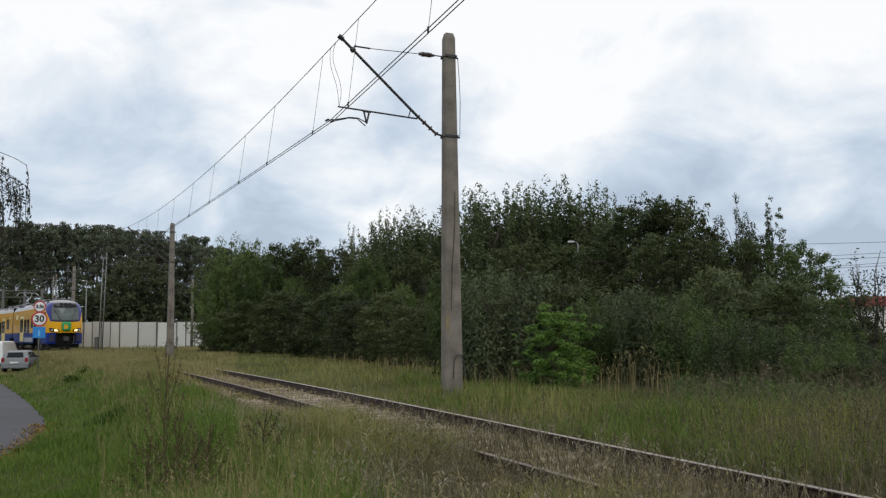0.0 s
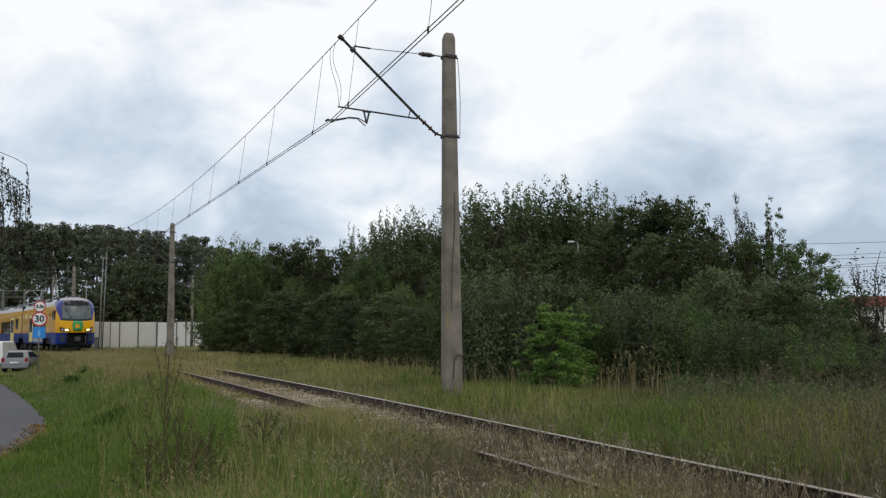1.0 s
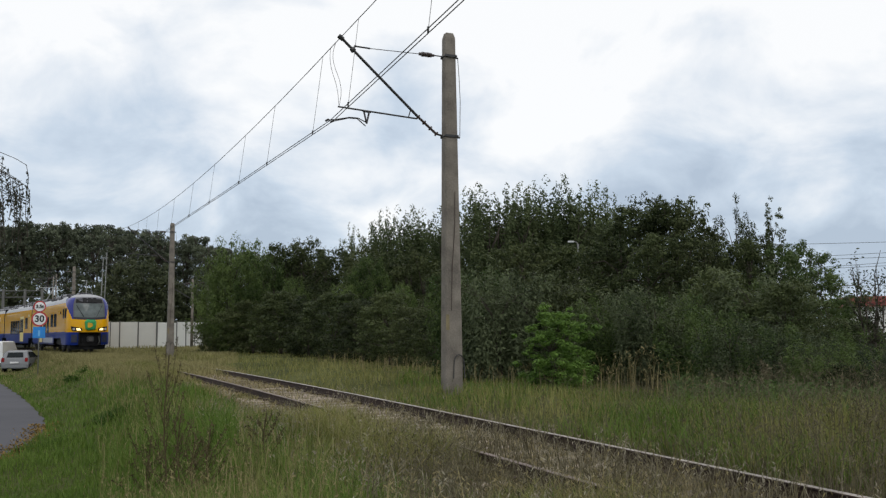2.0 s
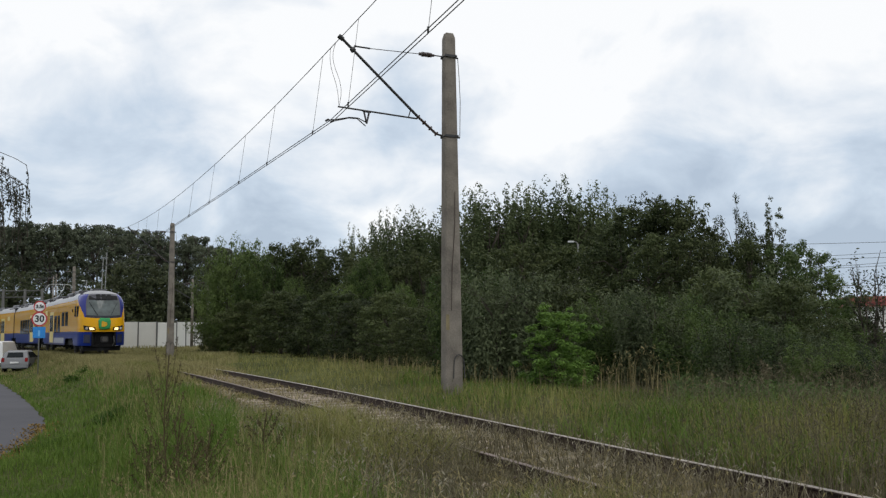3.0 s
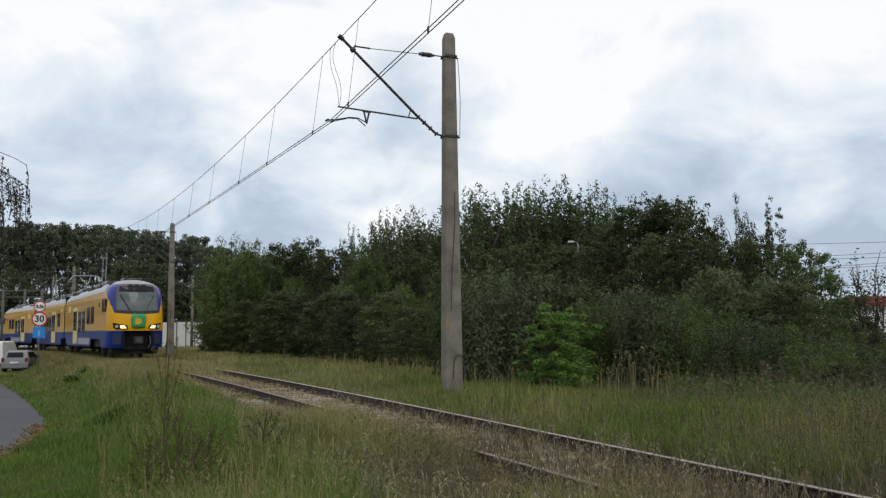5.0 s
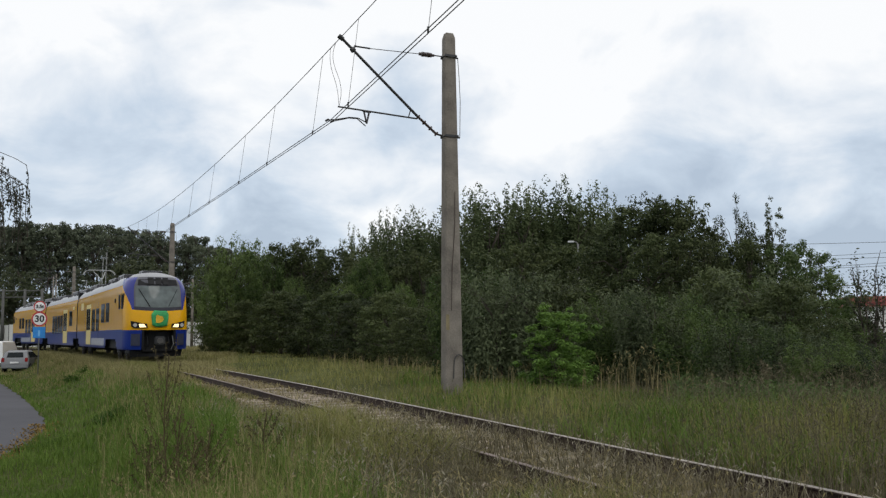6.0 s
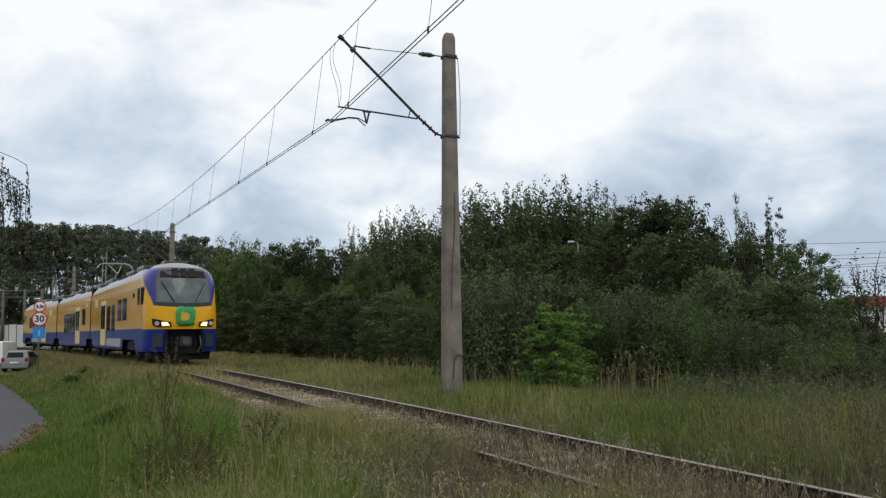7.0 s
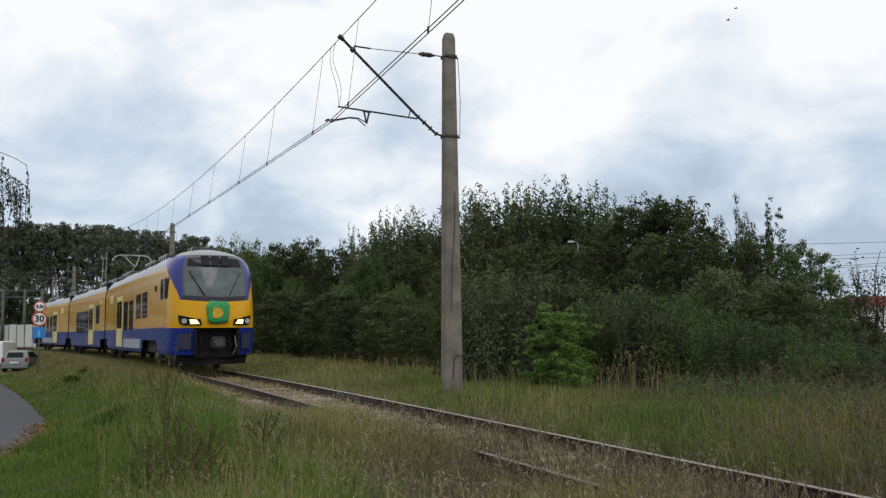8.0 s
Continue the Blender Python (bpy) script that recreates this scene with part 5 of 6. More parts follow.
# ---- hanging twigs of a birch beside the lane ----
def weeping_birch():
    rg = np.random.default_rng(70)
    x, y = -8.6, 12.0
    g = float(ground_z(x, y))
    th = empty("weeping_birch", pose(x, y, g), "birch with thin drooping twigs beside the lane", "tree")
    bm = bmesh.new()
    pts = [Vector((0.1 * math.sin(k), 0.1 * math.cos(2 * k), -0.3 + 0.95 * k)) for k in range(8)]
    for k in range(7):
        rod(bm, pts[k], pts[k + 1], 0.14 - 0.014 * k, 0.126 - 0.014 * k, 8)
    part("trunk", bm, BARK, th, flat=False)
    cs = []
    strands = [(2.62 + 0.02 * k, rg.uniform(-0.3, 0.3), 4.6 + rg.uniform(-0.3, 0.2), rg.uniform(0.5, 0.85)) for k in range(16)]
    strands += [(2.95, 0.0, 4.8, 0.95), (2.82, 0.1, 4.6, 0.5)]
    strands += [(rg.uniform(0.4, 2.1), rg.uniform(-1.5, 1.5), rg.uniform(4.2, 5.6), rg.uniform(0.8, 1.8)) for k in range(46)]
    for sx, sy, sz, ln in strands:
        a = Vector((0, 0, sz - 0.9))
        c = Vector((sx, sy, sz - 0.12))
        d = Vector((sx + 0.05, sy, sz - ln))
        arc = [a.lerp(c, u) + Vector((0, 0, 0.42 * math.sin(math.pi * u ** 2.0))) for u in (0.0, 0.2, 0.4, 0.6, 0.75, 0.87, 0.95, 1.0)]
        hang = [c.lerp(d, u) + Vector((0.03 * math.sin(4 * u + sx * 9), 0, 0)) for u in (0.2, 0.4, 0.6, 0.8, 1.0)]
        bm = chain(bmesh.new(), arc + hang, 0.0045, 5)
        part("twig", bm, BARK, th)
        n = int(46 * ln)
        u = rg.random(n)[:, None]
        p = np.array(c) * (1 - u) + np.array(d) * u + rg.normal(0, 0.02, (n, 3)) * (0.5 + u)
        cs.append(p)
    ob = new("crown", leaves("crown", np.concatenate(cs), rg, 0.06, LEAF_WILLOW, 0.36, 0.9))
    ob.parent = th


weeping_birch()


def edge_shrub():
    rg = np.random.default_rng(71)
    x, y = at_px(1540, 19)
    g = float(ground_z(x, y))
    th = empty("sparse_shrub", pose(x, y, g), "half-bare dark shrub with thin twigs", "bush", "bushes along the railway")
    ends = []
    for k in range(7):
        a = rg.uniform(0, 6.28)
        lean = rg.uniform(0.2, 0.7)
        h = rg.uniform(1.8, 2.9)
        pts = [Vector((0.08 * math.cos(a), 0.08 * math.sin(a), -0.2))]
        for j in range(1, 7):
            u = j / 6
            pts.append(Vector((lean * u * math.cos(a) + rg.normal(0, 0.04), lean * u * math.sin(a), u * h)))
        bm = bmesh.new()
        for j in range(6):
            rod(bm, pts[j], pts[j + 1], 0.035 - 0.005 * j, 0.03 - 0.005 * j, 5)
        for j in range(16):
            u = rg.integers(2, 6)
            e = pts[u] + Vector(rg.normal(0, 0.25, 3)) + Vector((0, 0, 0.25))
            rod(bm, pts[u], e, 0.009, 0.003, 4)
            ends.append(np.array(e))
        part("stem", bm, BARK, th, flat=False)
    ends = np.array(ends)
    p = np.repeat(ends, 9, 0) + rg.normal(0, 0.09, (len(ends) * 9, 3))
    ob = new("leaves", leaves("leaves", p, rg, 0.07, LEAF_DARK, 0.5))
    ob.parent = th


edge_shrub()

# ---- grasses and weeds ----
GRASS_GREEN = leaf_material("green_grass", (0.053, 0.106, 0.016), (0.148, 0.217, 0.043), 0.3, 0.6, 0.5)
GRASS_MIX = leaf_material("meadow_grass", (0.103, 0.135, 0.034), (0.269, 0.281, 0.099), 0.3, 0.6, 0.6)
GRASS_YELLOW = leaf_material("yellowing_grass", (0.114, 0.132, 0.037), (0.286, 0.269, 0.099), 0.3, 0.6, 0.4)
STRAW = leaf_material("dry_straw", (0.16, 0.135, 0.06), (0.34, 0.29, 0.15), 0.25, 0.7, 1.0)
WEED_GREY = leaf_material("grey_dry_weed", (0.075, 0.068, 0.04), (0.17, 0.15, 0.095), 0.2, 0.8, 1.0)
WEED_GREEN = leaf_material("broad_green_weed", (0.045, 0.08, 0.025), (0.12, 0.17, 0.06), 0.35, 0.6, 0.8)
CLOVER = leaf_material("dark_clover", (0.026, 0.06, 0.010), (0.07, 0.125, 0.024), 0.3, 0.6, 0.8)
LITTER = leaf_material("fallen_leaf_litter", (0.10, 0.065, 0.02), (0.30, 0.20, 0.07), 0.1, 0.8, 2.0)
PALE = leaf_material("pale_dry_grass", (0.17, 0.15, 0.10), (0.36, 0.33, 0.25), 0.25, 0.8, 1.0)
FAR_GRASS = leaf_material("ripe_meadow_grass", (0.148, 0.146, 0.054), (0.329, 0.292, 0.143), 0.3, 0.7, 0.35)
RUSTY = leaf_material("rusty_dock", (0.09, 0.05, 0.026), (0.19, 0.11, 0.06), 0.2, 0.8, 1.0)


def blades(name, x, y, h, w, lean, mat, rg, label, category="grass", lift=None):
    """Curved blades, one for each plan point, as one sheet of grass."""
    n = len(x)
    z = ground_z(x, y) - 0.03 if lift is None else lift
    base = np.stack([x, y, z], 1)
    a = rg.uniform(0, 2 * np.pi, n)
    side = np.stack([np.cos(a), np.sin(a), np.zeros(n)], 1) * (w * 0.5)[:, None]
    b = a + rg.uniform(0.6, 2.5, n)
    out = np.stack([np.cos(b), np.sin(b), np.zeros(n)], 1) * (lean * h)[:, None]
    up = np.zeros((n, 3))
    up[:, 2] = h
    mid = base + up * 0.58 + out * 0.3
    tip = base + up * (1 - 0.25 * lean)[:, None] + out
    v = np.stack([base - side, base + side, mid + side * 0.75, mid - side * 0.75, tip], 1).reshape(-1, 3)
    i = np.arange(n)[:, None] * 5
    ob = new(name, arrays_mesh(name, v, i + np.array([[0, 1, 2, 3]]), mat, i + np.array([[3, 2, 4]])))
    tagged(ob, label, category, kind="stuff")
    return tip


def field(rg, n, y0, y1, x_lo, x_hi, power=1.0):
    """Plan points in a wedge of the meadow, closer together where it is near."""
    y = y0 * (y1 / y0) ** (rg.random(n) ** power)
    px = rg.uniform(x_lo, x_hi, n)
    x = (px - 784) / 1584 * y
    return x, y


def patch(x, y, scale, seed):
    """Slow irregular variation over the plan, about 0 to 1."""
    a = np.sin(x * scale + seed) * np.sin(y * scale * 0.8 + 2.1 * seed) + 0.6 * np.sin(x * scale * 2.3 + y * scale * 1.7 + seed * 3)
    return np.clip(0.5 + 0.4 * a, 0, 1)


def beside_track(rg, n, s0, s1, d0, d1):
    """Plan points in a band along the track, closer together where s is small."""
    s = (s0 + 6) * ((s1 + 6) / (s0 + 6)) ** rg.random(n) - 6
    d = rg.uniform(d0, d1, n)
    p = np.array([beside(a, b)[:2] for a, b in zip(s, d)])
    return p[:, 0], p[:, 1]


def rail_gap(s):
    """Stretches where the near rail is bare of tall grass: about 0 to 1."""
    return np.maximum(smooth((s - 13) / 3) * smooth((30 - s) / 3), smooth((s - 6.0) / 0.8) * smooth((9.0 - s) / 0.8))


def low_by_rail(x, y):
    """Grass close to the near rail stays short along those stretches."""
    s, d = along(x, y)
    return 1 - 0.62 * smooth((d + 3.0) / 1.6) * rail_gap(s)


def plant_grass():
    rg = np.random.default_rng(91)

    def cut(x, y, keep):
        return x[keep], y[keep]
    # green verge that slopes to the lane
    x, y = field(rg, 52000, 8, 62, -60, 420)
    s, d = along(x, y)
    keep = (d < -1.7) & (x > road_edge(y) + 0.02) & ((d < -2.6) | (rg.random(len(x)) < 0.4))
    x, y = cut(x, y, keep)
    px = x / y * 1584 + 784
    h = rg.uniform(0.10, 0.24, len(x)) * (0.7 + 0.7 * patch(x, y, 0.8, 1.0)) * (1 + 1.0 * smooth((px - 200) / 150))
    h = np.where((y > 46) & (px < 64), h * 0.75, h)
    blades("verge_grass", x, y, h, 0.004 + 0.0007 * y, rg.uniform(0.1, 0.7, len(x)), GRASS_GREEN, rg, "short green grass on the sloping verge")
    # tall meadow in front of the track
    x, y = field(rg, 64000, 4.0, 50, 180, 1640)
    s, d = along(x, y)
    keep = (d < -1.15) & (d > -6) & (rg.random(len(x)) < 0.35 + 0.65 * patch(x, y, 1.6, 0.4))
    x, y = cut(x, y, keep)
    px = x / y * 1584 + 784
    s, d = along(x, y)
    h = rg.uniform(0.22, 0.58, len(x)) * (0.55 + 0.6 * patch(x, y, 1.1, 2.0)) * (0.62 + 0.38 * smooth((px - 150) / 250)) * (1 - 0.35 * smooth((s - 16) / 20)) * low_by_rail(x, y)
    blades("meadow_grass", x, y, h, 0.0035 + 0.0006 * y, rg.uniform(0.1, 0.75, len(x)), GRASS_MIX, rg, "tall green and yellowing meadow grass")
    x, y = field(rg, 30000, 4.0, 40, 200, 1640)
    s, d = along(x, y)
    x, y = cut(x, y, (d < -1.0) & (d > -6) & (patch(x, y, 1.3, 3.3) > 0.3))
    h = rg.uniform(0.2, 0.5, len(x)) * low_by_rail(x, y)
    blades("green_tufts", x, y, h, 0.005 + 0.0006 * y, rg.uniform(0.2, 0.8, len(x)), GRASS_GREEN, rg, "green grass tufts in the meadow")
    # lusher tufts on the verge
    n = 3200
    u = np.sqrt(rg.random(n))
    a = rg.uniform(0, 6.28, n)
    x = -8.0 + 1.2 * u * np.cos(a) + 0.4 * np.sin(3 * a)
    y = 21.5 + 2.4 * u * np.sin(a)
    blades("lush_grass", x, y, rg.uniform(0.12, 0.34, n) * patch(x, y, 2.0, 1.0), np.full(n, 0.02), rg.uniform(0.2, 0.9, n), CLOVER, rg, "lush dark green tufts on the verge")
    # straw stems with seed heads
    x, y = field(rg, 7500, 4.0, 45, 180, 1640)
    s, d = along(x, y)
    x, y = cut(x, y, (d < -0.9) & (d > -5.2) & (rg.random(len(x)) < patch(x, y, 1.9, 5.0) + 0.1))
    h = rg.uniform(0.35, 0.8, len(x)) * low_by_rail(x, y)
    tip = blades("straw_stems", x, y, h, 0.0035 + 0.00035 * y, rg.uniform(0.1, 0.6, len(x)), STRAW, rg, "dry straw-coloured grass stems")
    k = np.repeat(np.arange(len(tip)), 3)
    c = tip[k] + np.stack([rg.normal(0, 0.008, len(k)), rg.normal(0, 0.008, len(k)), -rg.uniform(0, 0.09, len(k))], 1)
    ob = new("seed_heads", leaves("seed_heads", c, rg, 0.034, STRAW, 0.25, 0.9))
    tagged(ob, "pale seed heads of the dry grass", "grass", kind="stuff")
    # pale wispy grasses by the near rail
    x, y = beside_track(rg, 2600, 1, 17, -2.6, 0.6)
    x, y = cut(x, y, patch(x, y, 1.7, 4.4) > 0.25 + 0.4 * rg.random(len(x)))
    tip = blades("wispy_grass", x, y, rg.uniform(0.3, 0.62, len(x)), np.full(len(x), 0.005), rg.uniform(0.2, 0.9, len(x)), PALE, rg, "pale wispy dry grass by the rail")
    k = np.repeat(np.arange(len(tip)), 5)
    c = tip[k] + np.stack([rg.normal(0, 0.015, len(k)), rg.normal(0, 0.015, len(k)), -rg.uniform(0, 0.13, len(k))], 1)
    ob = new("wispy_plumes", leaves("wispy_plumes", c, rg, 0.05, PALE, 0.2, 0.9))
    tagged(ob, "pale drooping plumes of dry grass", "grass", kind="stuff")
    # growth between the rails
    x, y = field(rg, 60000, 7.0, 75, 250, 1640)
    s, d = along(x, y)
    over = 0.16 + 0.9 * smooth((17 - s) / 6) + 0.45 * smooth((s - 30) / 12)
    x, y = cut(x, y, (np.abs(d) < 1.5) & (np.abs(np.abs(d) - 0.75) > 0.05) & (rg.random(len(x)) < over * (0.25 + 0.75 * patch(x, y, 2.2, 1.3))))
    s, d = along(x, y)
    h = rg.uniform(0.08, 0.26, len(x)) * (1 + 0.7 * smooth((16 - s) / 5))
    blades("track_weeds", x, y, h, 0.005 + 0.0005 * y, rg.uniform(0.2, 1.0, len(x)), WEED_GREY, rg, "dry greyish weeds between the rails", "weeds", np.full(len(x), -0.2))
    x, y = beside_track(rg, 40000, 4, 50, -1.3, 1.3)
    s, d = along(x, y)
    x, y = cut(x, y, (np.abs(np.abs(d) - 0.75) > 0.06) & (rg.random(len(x)) < (0.2 + 0.8 * patch(x, y, 2.6, 0.6)) * (1 - 0.6 * smooth((s - 11) / 3) * smooth((23 - s) / 4))))
    h = rg.uniform(0.05, 0.19, len(x))
    blades("dead_grass", x, y, h, 0.004 + 0.0005 * y, rg.uniform(0.8, 2.2, len(x)), STRAW, rg, "flattened dead grass between the rails", "grass", np.full(len(x), -0.19))
    # grass that leans over the near rail, and hides both rails farther off
    x, y = beside_track(rg, 30000, 2, 40, -1.8, -0.8)
    s, d = along(x, y)
    gap = rail_gap(s)
    x, y = cut(x, y, patch(x, y, 1.5, 0.9) > 0.22 + 0.3 * rg.random(len(x)) + 0.45 * gap)
    h = rg.uniform(0.26, 0.58, len(x)) * low_by_rail(x, y)
    blades("rail_side_grass", x, y, h, 0.005 + 0.0005 * y, rg.uniform(0.2, 0.9, len(x)), GRASS_YELLOW, rg, "yellowing grass leaning over the rail")
    x, y = beside_track(rg, 3000, 2, 36, -1.5, -0.8)
    blades("rail_side_straw", x, y, rg.uniform(0.25, 0.6, len(x)) * low_by_rail(x, y), 0.004 + 0.0004 * y, rg.uniform(0.3, 1.0, len(x)), STRAW, rg, "dry straw leaning over the rail")
    x, y = beside_track(rg, 26000, 30, 80, -2.6, 1.4)
    s, d = along(x, y)
    x, y = cut(x, y, rg.random(len(x)) < smooth((s - 29) / 6))
    blades("overgrown_rail_grass", x, y, rg.uniform(0.26, 0.5, len(x)), 0.008 + 0.0005 * y, rg.uniform(0.2, 0.8, len(x)), FAR_GRASS, rg, "yellowing grass that hides the farther rails")
    # mown strip beyond the track
    x, y = field(rg, 52000, 8.0, 90, 250, 1640)
    s, d = along(x, y)
    x, y = cut(x, y, (d > 0.95) & (d < 9.5 + 4 * smooth((s - 50) / 30)))
    s, d = along(x, y)
    h = rg.uniform(0.14, 0.36, len(x)) * (0.65 + 0.6 * patch(x, y, 0.7, 4.0)) * (1 - 0.25 * smooth((d - 4.5) / 2)) * (1 + 0.5 * smooth((13 - s) / 4))
    blades("strip_grass", x, y, h, 0.005 + 0.0006 * y, rg.uniform(0.15, 0.7, len(x)), GRASS_YELLOW, rg, "yellow-green grass strip beyond the track")
    x, y = field(rg, 34000, 8.0, 60, 700, 1640)
    s, d = along(x, y)
    x, y = cut(x, y, (d > 1.0) & (d < 10) & (patch(x, y, 0.9, 0.2) > 0.35))
    s, d = along(x, y)
    h = rg.uniform(0.18, 0.5, len(x)) * (0.7 + 0.5 * smooth((14 - s) / 5)) * (1 - 0.3 * smooth((d - 4.5) / 2))
    blades("strip_green_grass", x, y, h, 0.006 + 0.0006 * y, rg.uniform(0.2, 0.8, len(x)), GRASS_GREEN, rg, "green grass tufts beyond the track")
    # tall pale reed grass before the bushes
    x, y = field(rg, 3800, 12, 40, 560, 1260)
    s, d = along(x, y)
    px = x / y * 1584 + 784
    dense = 0.3 + 0.5 * np.exp(-((px - 1120) / 60) ** 2) + 0.4 * np.exp(-((px - 680) / 90) ** 2)
    x, y = cut(x, y, (d > 4.4) & (d < 7.6) & (rg.random(len(x)) < dense))
    px = x / y * 1584 + 784
    h = rg.uniform(0.35, 1.0, len(x)) * (0.7 + 0.5 * np.exp(-((px - 1130) / 75) ** 2))
    tip = blades("reed_grass", x, y, h, 0.005 + 0.0005 * y, rg.uniform(0.03, 0.3, len(x)), STRAW, rg, "tall pale reed grass before the bushes")
    k = np.repeat(np.arange(len(tip)), 3)
    c = tip[k] + np.stack([rg.normal(0, 0.012, len(k)), rg.normal(0, 0.012, len(k)), -rg.uniform(0, 0.16, len(k))], 1)
    ob = new("reed_plumes", leaves("reed_plumes", c, rg, 0.08, STRAW, 0.2, 0.9))
    tagged(ob, "pale feathery plumes of reed grass", "grass", kind="stuff")
    # grey dried herbs to the right, on both sides of the track
    x, y = field(rg, 11000, 6.0, 26, 640, 1640)
    s, d = along(x, y)
    px = x / y * 1584 + 784
    dense = 0.15 + 0.85 * smooth((px - 900) / 400) * patch(x, y, 1.3, 2.7) + 0.6 * np.exp(-((px - 780) / 70) ** 2) * (d < 0)
    x, y = cut(x, y, (d > -3.5) & (d < 9) & (np.abs(d) > 0.9) & (rg.random(len(x)) < dense))
    px = x / y * 1584 + 784
    h = rg.uniform(0.28, 0.66, len(x)) * (1 + 0.35 * smooth((px - 1200) / 150))
    tip = blades("dry_herbs", x, y, h, np.full(len(x), 0.007), rg.uniform(0.05, 0.35, len(x)), WEED_GREY, rg, "grey-brown dried herbs", "weeds")
    k = np.repeat(np.arange(len(tip)), 7)
    c = tip[k] + np.stack([rg.normal(0, 0.03, len(k)), rg.normal(0, 0.03, len(k)), -rg.uniform(0, 0.3, len(k))], 1)
    ob = new("herb_heads", leaves("herb_heads", c, rg, 0.05, WEED_GREY, 0.2, 0.9))
    tagged(ob, "greyish seed heads of dried herbs", "weeds", kind="stuff")
    # broad green weeds to the right before the bushes
    x, y = field(rg, 900, 11, 24, 1180, 1640)
    s, d = along(x, y)
    x, y = cut(x, y, (d > 4.5) & (d < 9.0))
    n = len(x)
    k = np.repeat(np.arange(n), 26)
    z = ground_z(x, y)
    c = np.stack([x[k] + rg.normal(0, 0.12, len(k)), y[k] + rg.normal(0, 0.12, len(k)), z[k] + rg.uniform(0.05, 0.5, len(k)) * rg.uniform(0.3, 1, n)[k]], 1)
    ob = new("leafy_weeds", leaves("leafy_weeds", c, rg, 0.09, WEED_GREEN, 0.5, 0.1))
    tagged(ob, "leafy green weeds before the bushes", "weeds", kind="stuff")
    # far meadow towards the fence
    x, y = field(rg, 27000, 38, 110, -20, 420)
    s, d = along(x, y)
    x, y = cut(x, y, (np.abs(d) > 1.3) & (x > road_edge(y) + 0.1))
    h = rg.uniform(0.2, 0.5, len(x)) * (0.6 + 0.6 * patch(x, y, 0.3, 1.0))
    h = np.where((y < 72) & (x / y * 1584 + 784 < 64), h * 0.5, h)
    blades("far_meadow_grass", x, y, h * 0.85, 0.012 + 0.0004 * y, rg.uniform(0.1, 0.8, len(x)), FAR_GRASS, rg, "brownish-yellow meadow grass near the fence")
    # bank in front of the distant train
    x, y = field(rg, 22000, 16, 62, 60, 700)
    s, d = along(x, y)
    x, y = cut(x, y, (d < -1.05) & (d > -3.4) & (rg.random(len(x)) < 0.8))
    h = rg.uniform(0.18, 0.42, len(x)) * (0.6 + 0.7 * patch(x, y, 0.9, 3.0)) * low_by_rail(x, y)
    blades("bank_grass", x, y, h, 0.005 + 0.0005 * y, rg.uniform(0.1, 0.8, len(x)), FAR_GRASS, rg, "yellow-green grass on the railway bank")

    # fallen leaves along the lane's edge
    n = 900
    y = rg.uniform(16.5, 25, n)
    x = road_edge(y) + rg.normal(-0.1, 0.22, n)
    z = np.where(x < road_edge(y), ROAD_Z + 0.03, ground_z(x, y) + 0.04)
    ob = new("fallen_leaves", leaves("fallen_leaves", np.stack([x, y, z], 1), rg, 0.07, LITTER, 0.7, 0.0))
    tagged(ob, "brown fallen leaves along the asphalt edge", "leaves", kind="stuff")
    # grass all round the place, behind and beside the camera
    x, y = rg.uniform(-26, 26, 26000), rg.uniform(-22, 46, 26000)
    s, d = along(x, y)
    x, y = cut(x, y, (np.abs(d) > 1.6) & (x > road_edge(y) + 0.1) & (np.hypot(x, y) > 3.0) & ((y < 5) | (np.abs(x) > 0.5 * y + 0.6)))
    h = rg.uniform(0.15, 0.4, len(x))
    blades("surrounding_grass", x, y, h, rg.uniform(0.012, 0.03, len(x)), rg.uniform(0.2, 0.8, len(x)), GRASS_MIX, rg, "rough green grass round the railway")


plant_grass()


def low_plant(px, dist, r, h, seed):
    rg = np.random.default_rng(seed)
    x, y = at_px(px, dist)
    th = empty("low_plant", pose(x, y, float(ground_z(x, y))), "low dark leafy plant on the grass bank", "plant", "low plants")
    for k in range(5):
        a = k * 1.26
        part("stem", bar((0, 0, -0.03), (r * 0.5 * math.cos(a), r * 0.5 * math.sin(a), h * 0.8), 0.008, 0.004, 5), DARK_WEED, th)
    c = rg.normal(0, 1, (150, 3)) * np.array([r * 0.5, r * 0.5, h * 0.25]) + np.array([0, 0, h * 0.6])
    ob = new("foliage", leaves("foliage", c, rg, 0.11, CLOVER, 0.5, 0.1))
    ob.parent = th


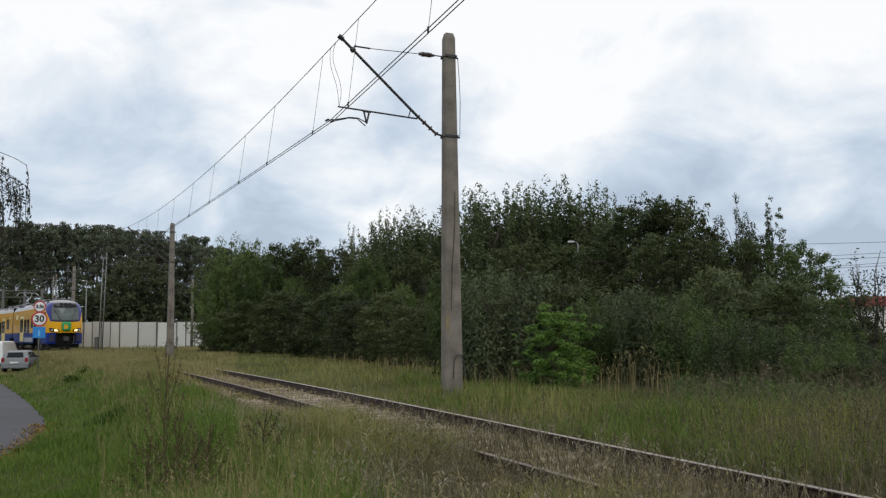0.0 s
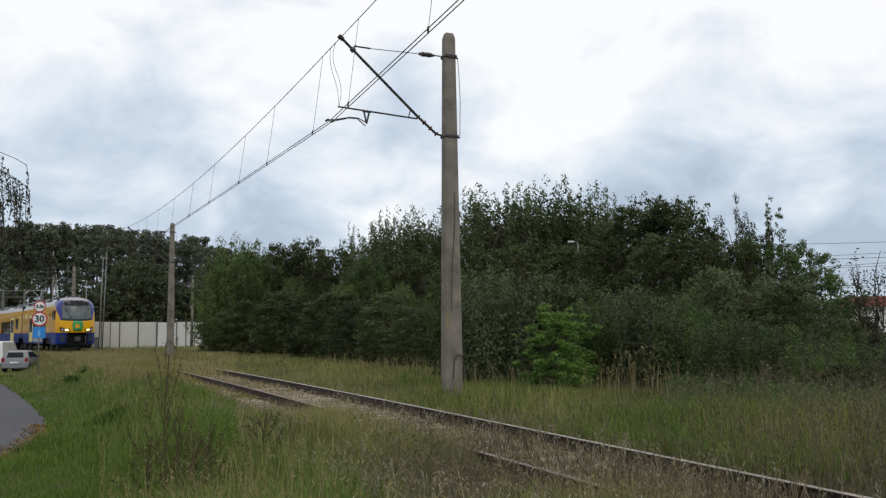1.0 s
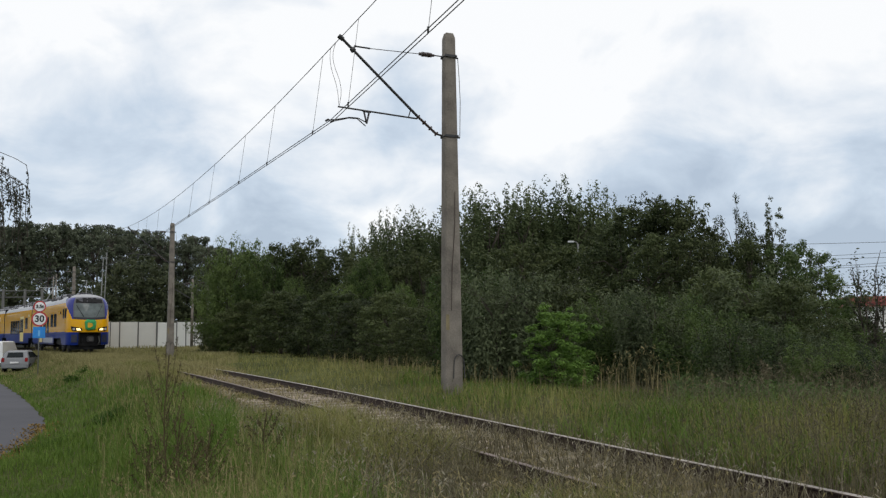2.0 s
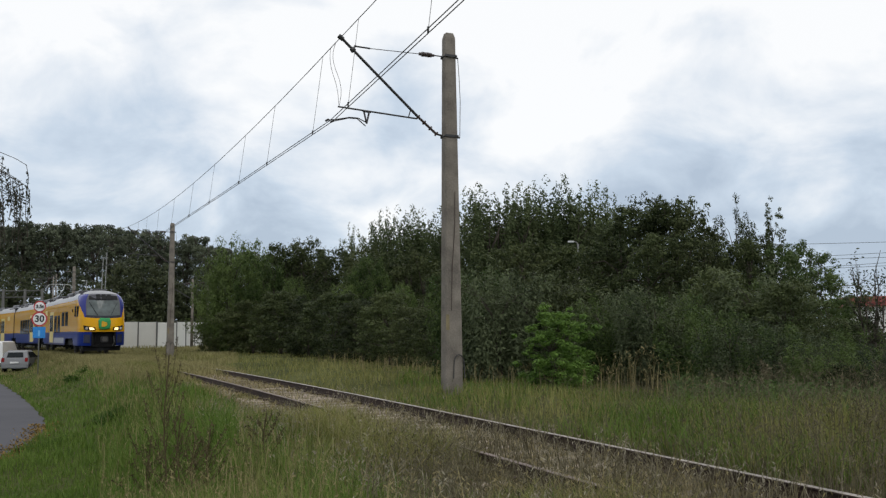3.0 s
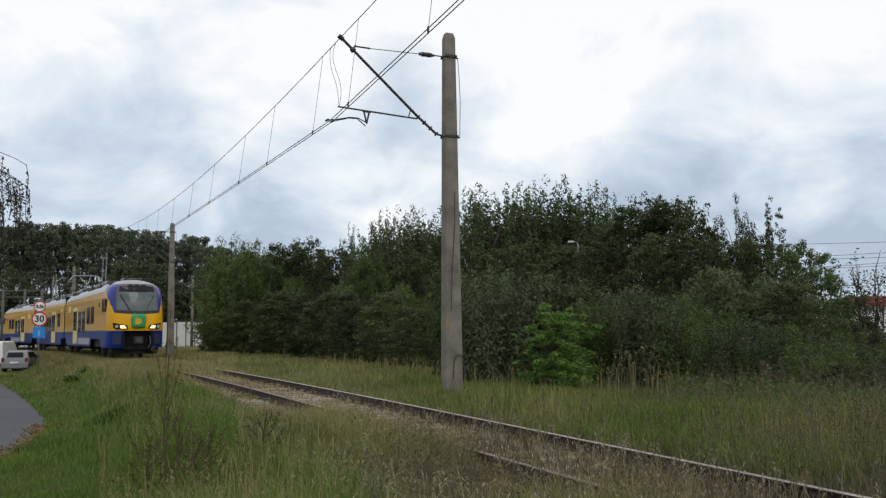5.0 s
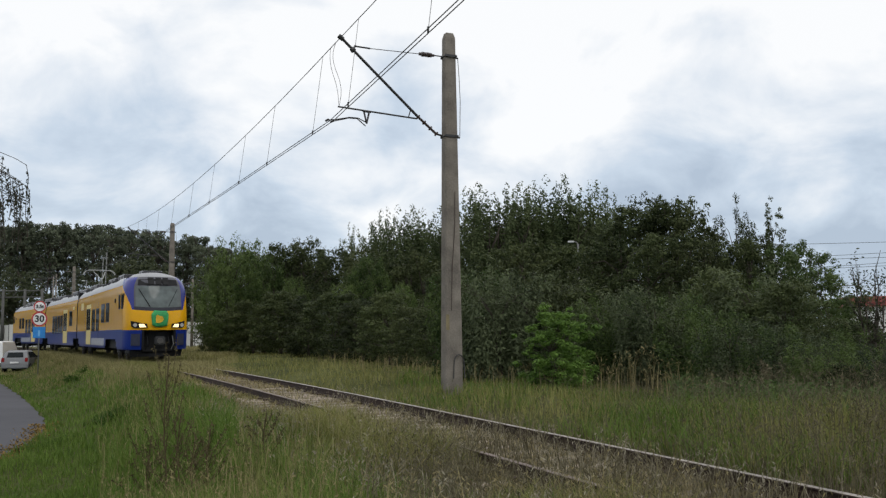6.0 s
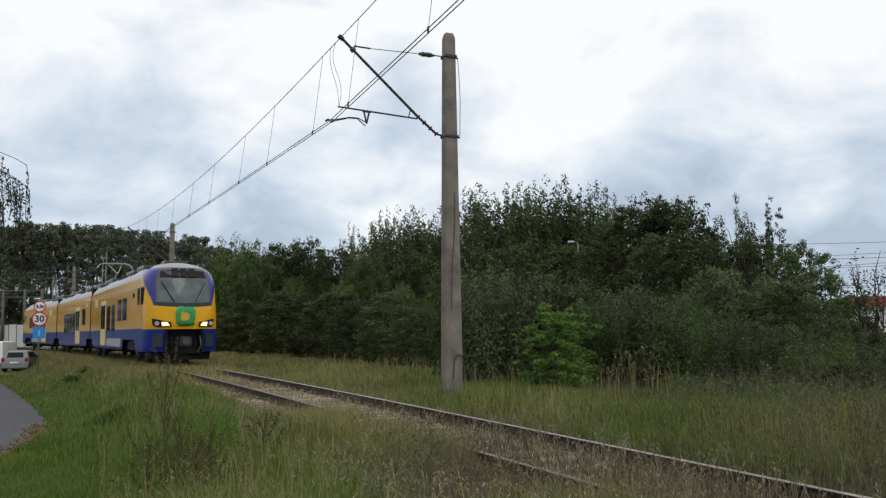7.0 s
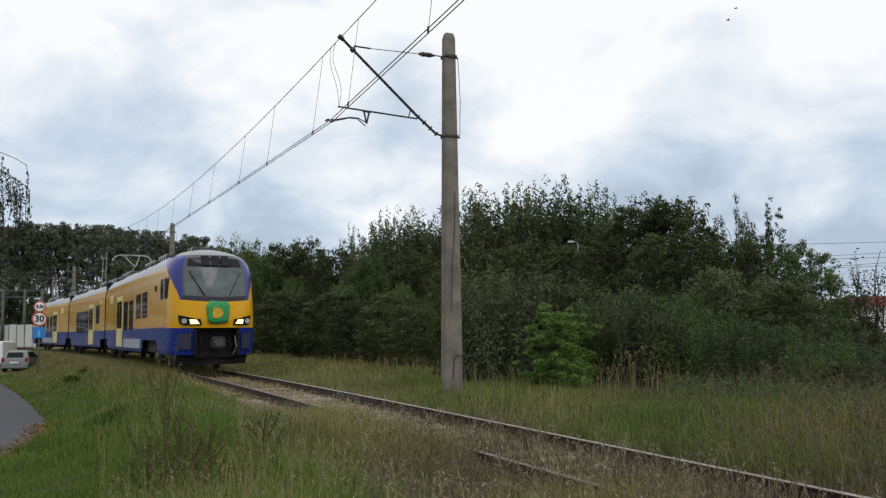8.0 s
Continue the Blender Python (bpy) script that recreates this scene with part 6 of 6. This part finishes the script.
def dry_weed(px, dist, top, seed, mat, label, branches=12, spread=0.32, leafy=0):
    rg = np.random.default_rng(seed)
    x, y = at_px(px, dist)
    g = float(ground_z(x, y))
    h = top - g
    th = empty("tall_weed", pose(x, y, g), label, "weed", "tall weeds")
    part("stem", chain(bmesh.new(), [(0.02 * math.sin(k * 1.3), 0, -0.05 + (h + 0.05) * k / 6) for k in range(7)], 0.008, 5), mat, th)
    cs = []
    for k in range(branches):
        z = h * (0.12 + 0.7 * k / branches)
        a = k * 2.4
        r = spread * (1 - 0.65 * k / branches) * rg.uniform(0.7, 1.2)
        p0 = Vector((0, 0, z))
        p1 = Vector((r * 0.6 * math.cos(a), r * 0.6 * math.sin(a), z + h * 0.12))
        p2 = Vector((r * math.cos(a), r * math.sin(a), z + h * rg.uniform(0.22, 0.36)))
        part("branch", chain(bmesh.new(), [p0, p1, p2], 0.0035, 4), mat, th)
        for u in np.linspace(0.3, 1, 16):
            cs.append(np.array(p1.lerp(p2, u)) + rg.normal(0, 0.014, 3))
    for z in np.linspace(h * 0.6, h, 40):
        cs.append(np.array((0, 0, z)) + rg.normal(0, 0.018, 3))
    ob = new("seed_plume", leaves("seed_plume", np.array(cs), rg, 0.03 + 0.03 * leafy, mat, 0.45, 0.1))
    ob.parent = th
    ob["kind"] = "stuff"
    return th


DARK_WEED = leaf_material("dark_dry_weed", (0.05, 0.04, 0.022), (0.14, 0.115, 0.06), 0.15, 0.8, 1.0)
for px, dist, top, seed in ((297, 9.0, 1.06, 1), (372, 9.4, 0.28, 2), (345, 9.0, 0.2, 3), (470, 10.5, 0.35, 4), (268, 9.6, 0.12, 5), (320, 10.2, 0.35, 6)):
    dry_weed(px, dist, top, seed, DARK_WEED, "dark dried branching weed in the meadow", 26 if top > 0.5 else 20, 0.36)
for px, dist, top, seed in ((618, 12.4, 0.06, 11), (604, 12.0, -0.02, 12), (632, 11.4, -0.1, 13), (610, 11.0, -0.12, 14), (596, 12.8, 0.0, 15)):
    dry_weed(px, dist, top, seed, RUSTY, "rust-brown dock stalk in the meadow", 9, 0.1, 0)
for px, dist, top, seed in ((1349, 15.5, 0.66, 21), (1340, 15.2, 0.3, 22), (1490, 13.0, 0.25, 23), (1530, 12.0, 0.2, 24), (1300, 15.0, 0.25, 25), (1260, 16.0, 0.3, 26), (1420, 11.5, 0.05, 27), (1385, 10.5, 0.0, 28)):
    dry_weed(px, dist, top, seed, WEED_GREY, "grey-brown dried stalk beyond the track", 10, 0.16, 1)

for px, dist, r, h, seed in ((127, 38, 0.2, 0.3, 51), (151, 39, 0.22, 0.34, 52), (140, 37, 0.14, 0.2, 53)):
    low_plant(px, dist, r, h, seed)

# ---- two small birds ----
BIRD = material("dark_feathers", (0.03, 0.03, 0.032), 0.8, spread=0.2, bump=0)
FLOCK = []


def small_bird(seed):
    th = empty("small_bird", Matrix(), "small dark bird in flight", "bird", "birds in flight")
    bm = bmesh.new()
    bmesh.ops.create_uvsphere(bm, u_segments=10, v_segments=7, radius=1)
    for v in bm.verts:
        v.co = Vector((v.co.x * 0.07, v.co.y * 0.02, v.co.z * 0.02))
    part("body", bm, BIRD, th, flat=False)
    part("tail", cube(0.055, 0.11, -0.014, 0.014, -0.004, 0.004), BIRD, th)
    for sy in (-1, 1):
        bm = bmesh.new()
        f = [bm.verts.new(p) for p in ((-0.03, 0, 0), (0.03, 0, 0), (0.04, sy * 0.1, 0.0), (0.0, sy * 0.07, 0))]
        bm.faces.new(f)
        r = bmesh.ops.extrude_face_region(bm, geom=bm.faces[:])
        bmesh.ops.translate(bm, verts=[v for v in r["geom"] if isinstance(v, bmesh.types.BMVert)], vec=(0, 0, 0.006))
        w = part("wing", bm, BIRD, th)
        FLOCK.append((w, sy, seed))
    return th


BIRDS = [small_bird(0.0), small_bird(1.3)]


def birds():
    dist = 34.0
    for th, x1, z1 in ((BIRDS[0], 11.53, 13.76), (BIRDS[1], 11.21, 13.28)):
        rows = []
        for t in (0.0, 4.0, 7.0, 8.0):
            back = 8.0 - t
            rows.append((t, pose(x1 + 6.4 * back, dist, z1 + 2.2 * back)))
        walk(th, rows)
    for w, sy, seed in FLOCK:
        walk(w, [(k * 0.1, pose(0, 0, 0, sy * 38 * math.sin(2.2 * k + seed))) for k in range(81)])


motions()
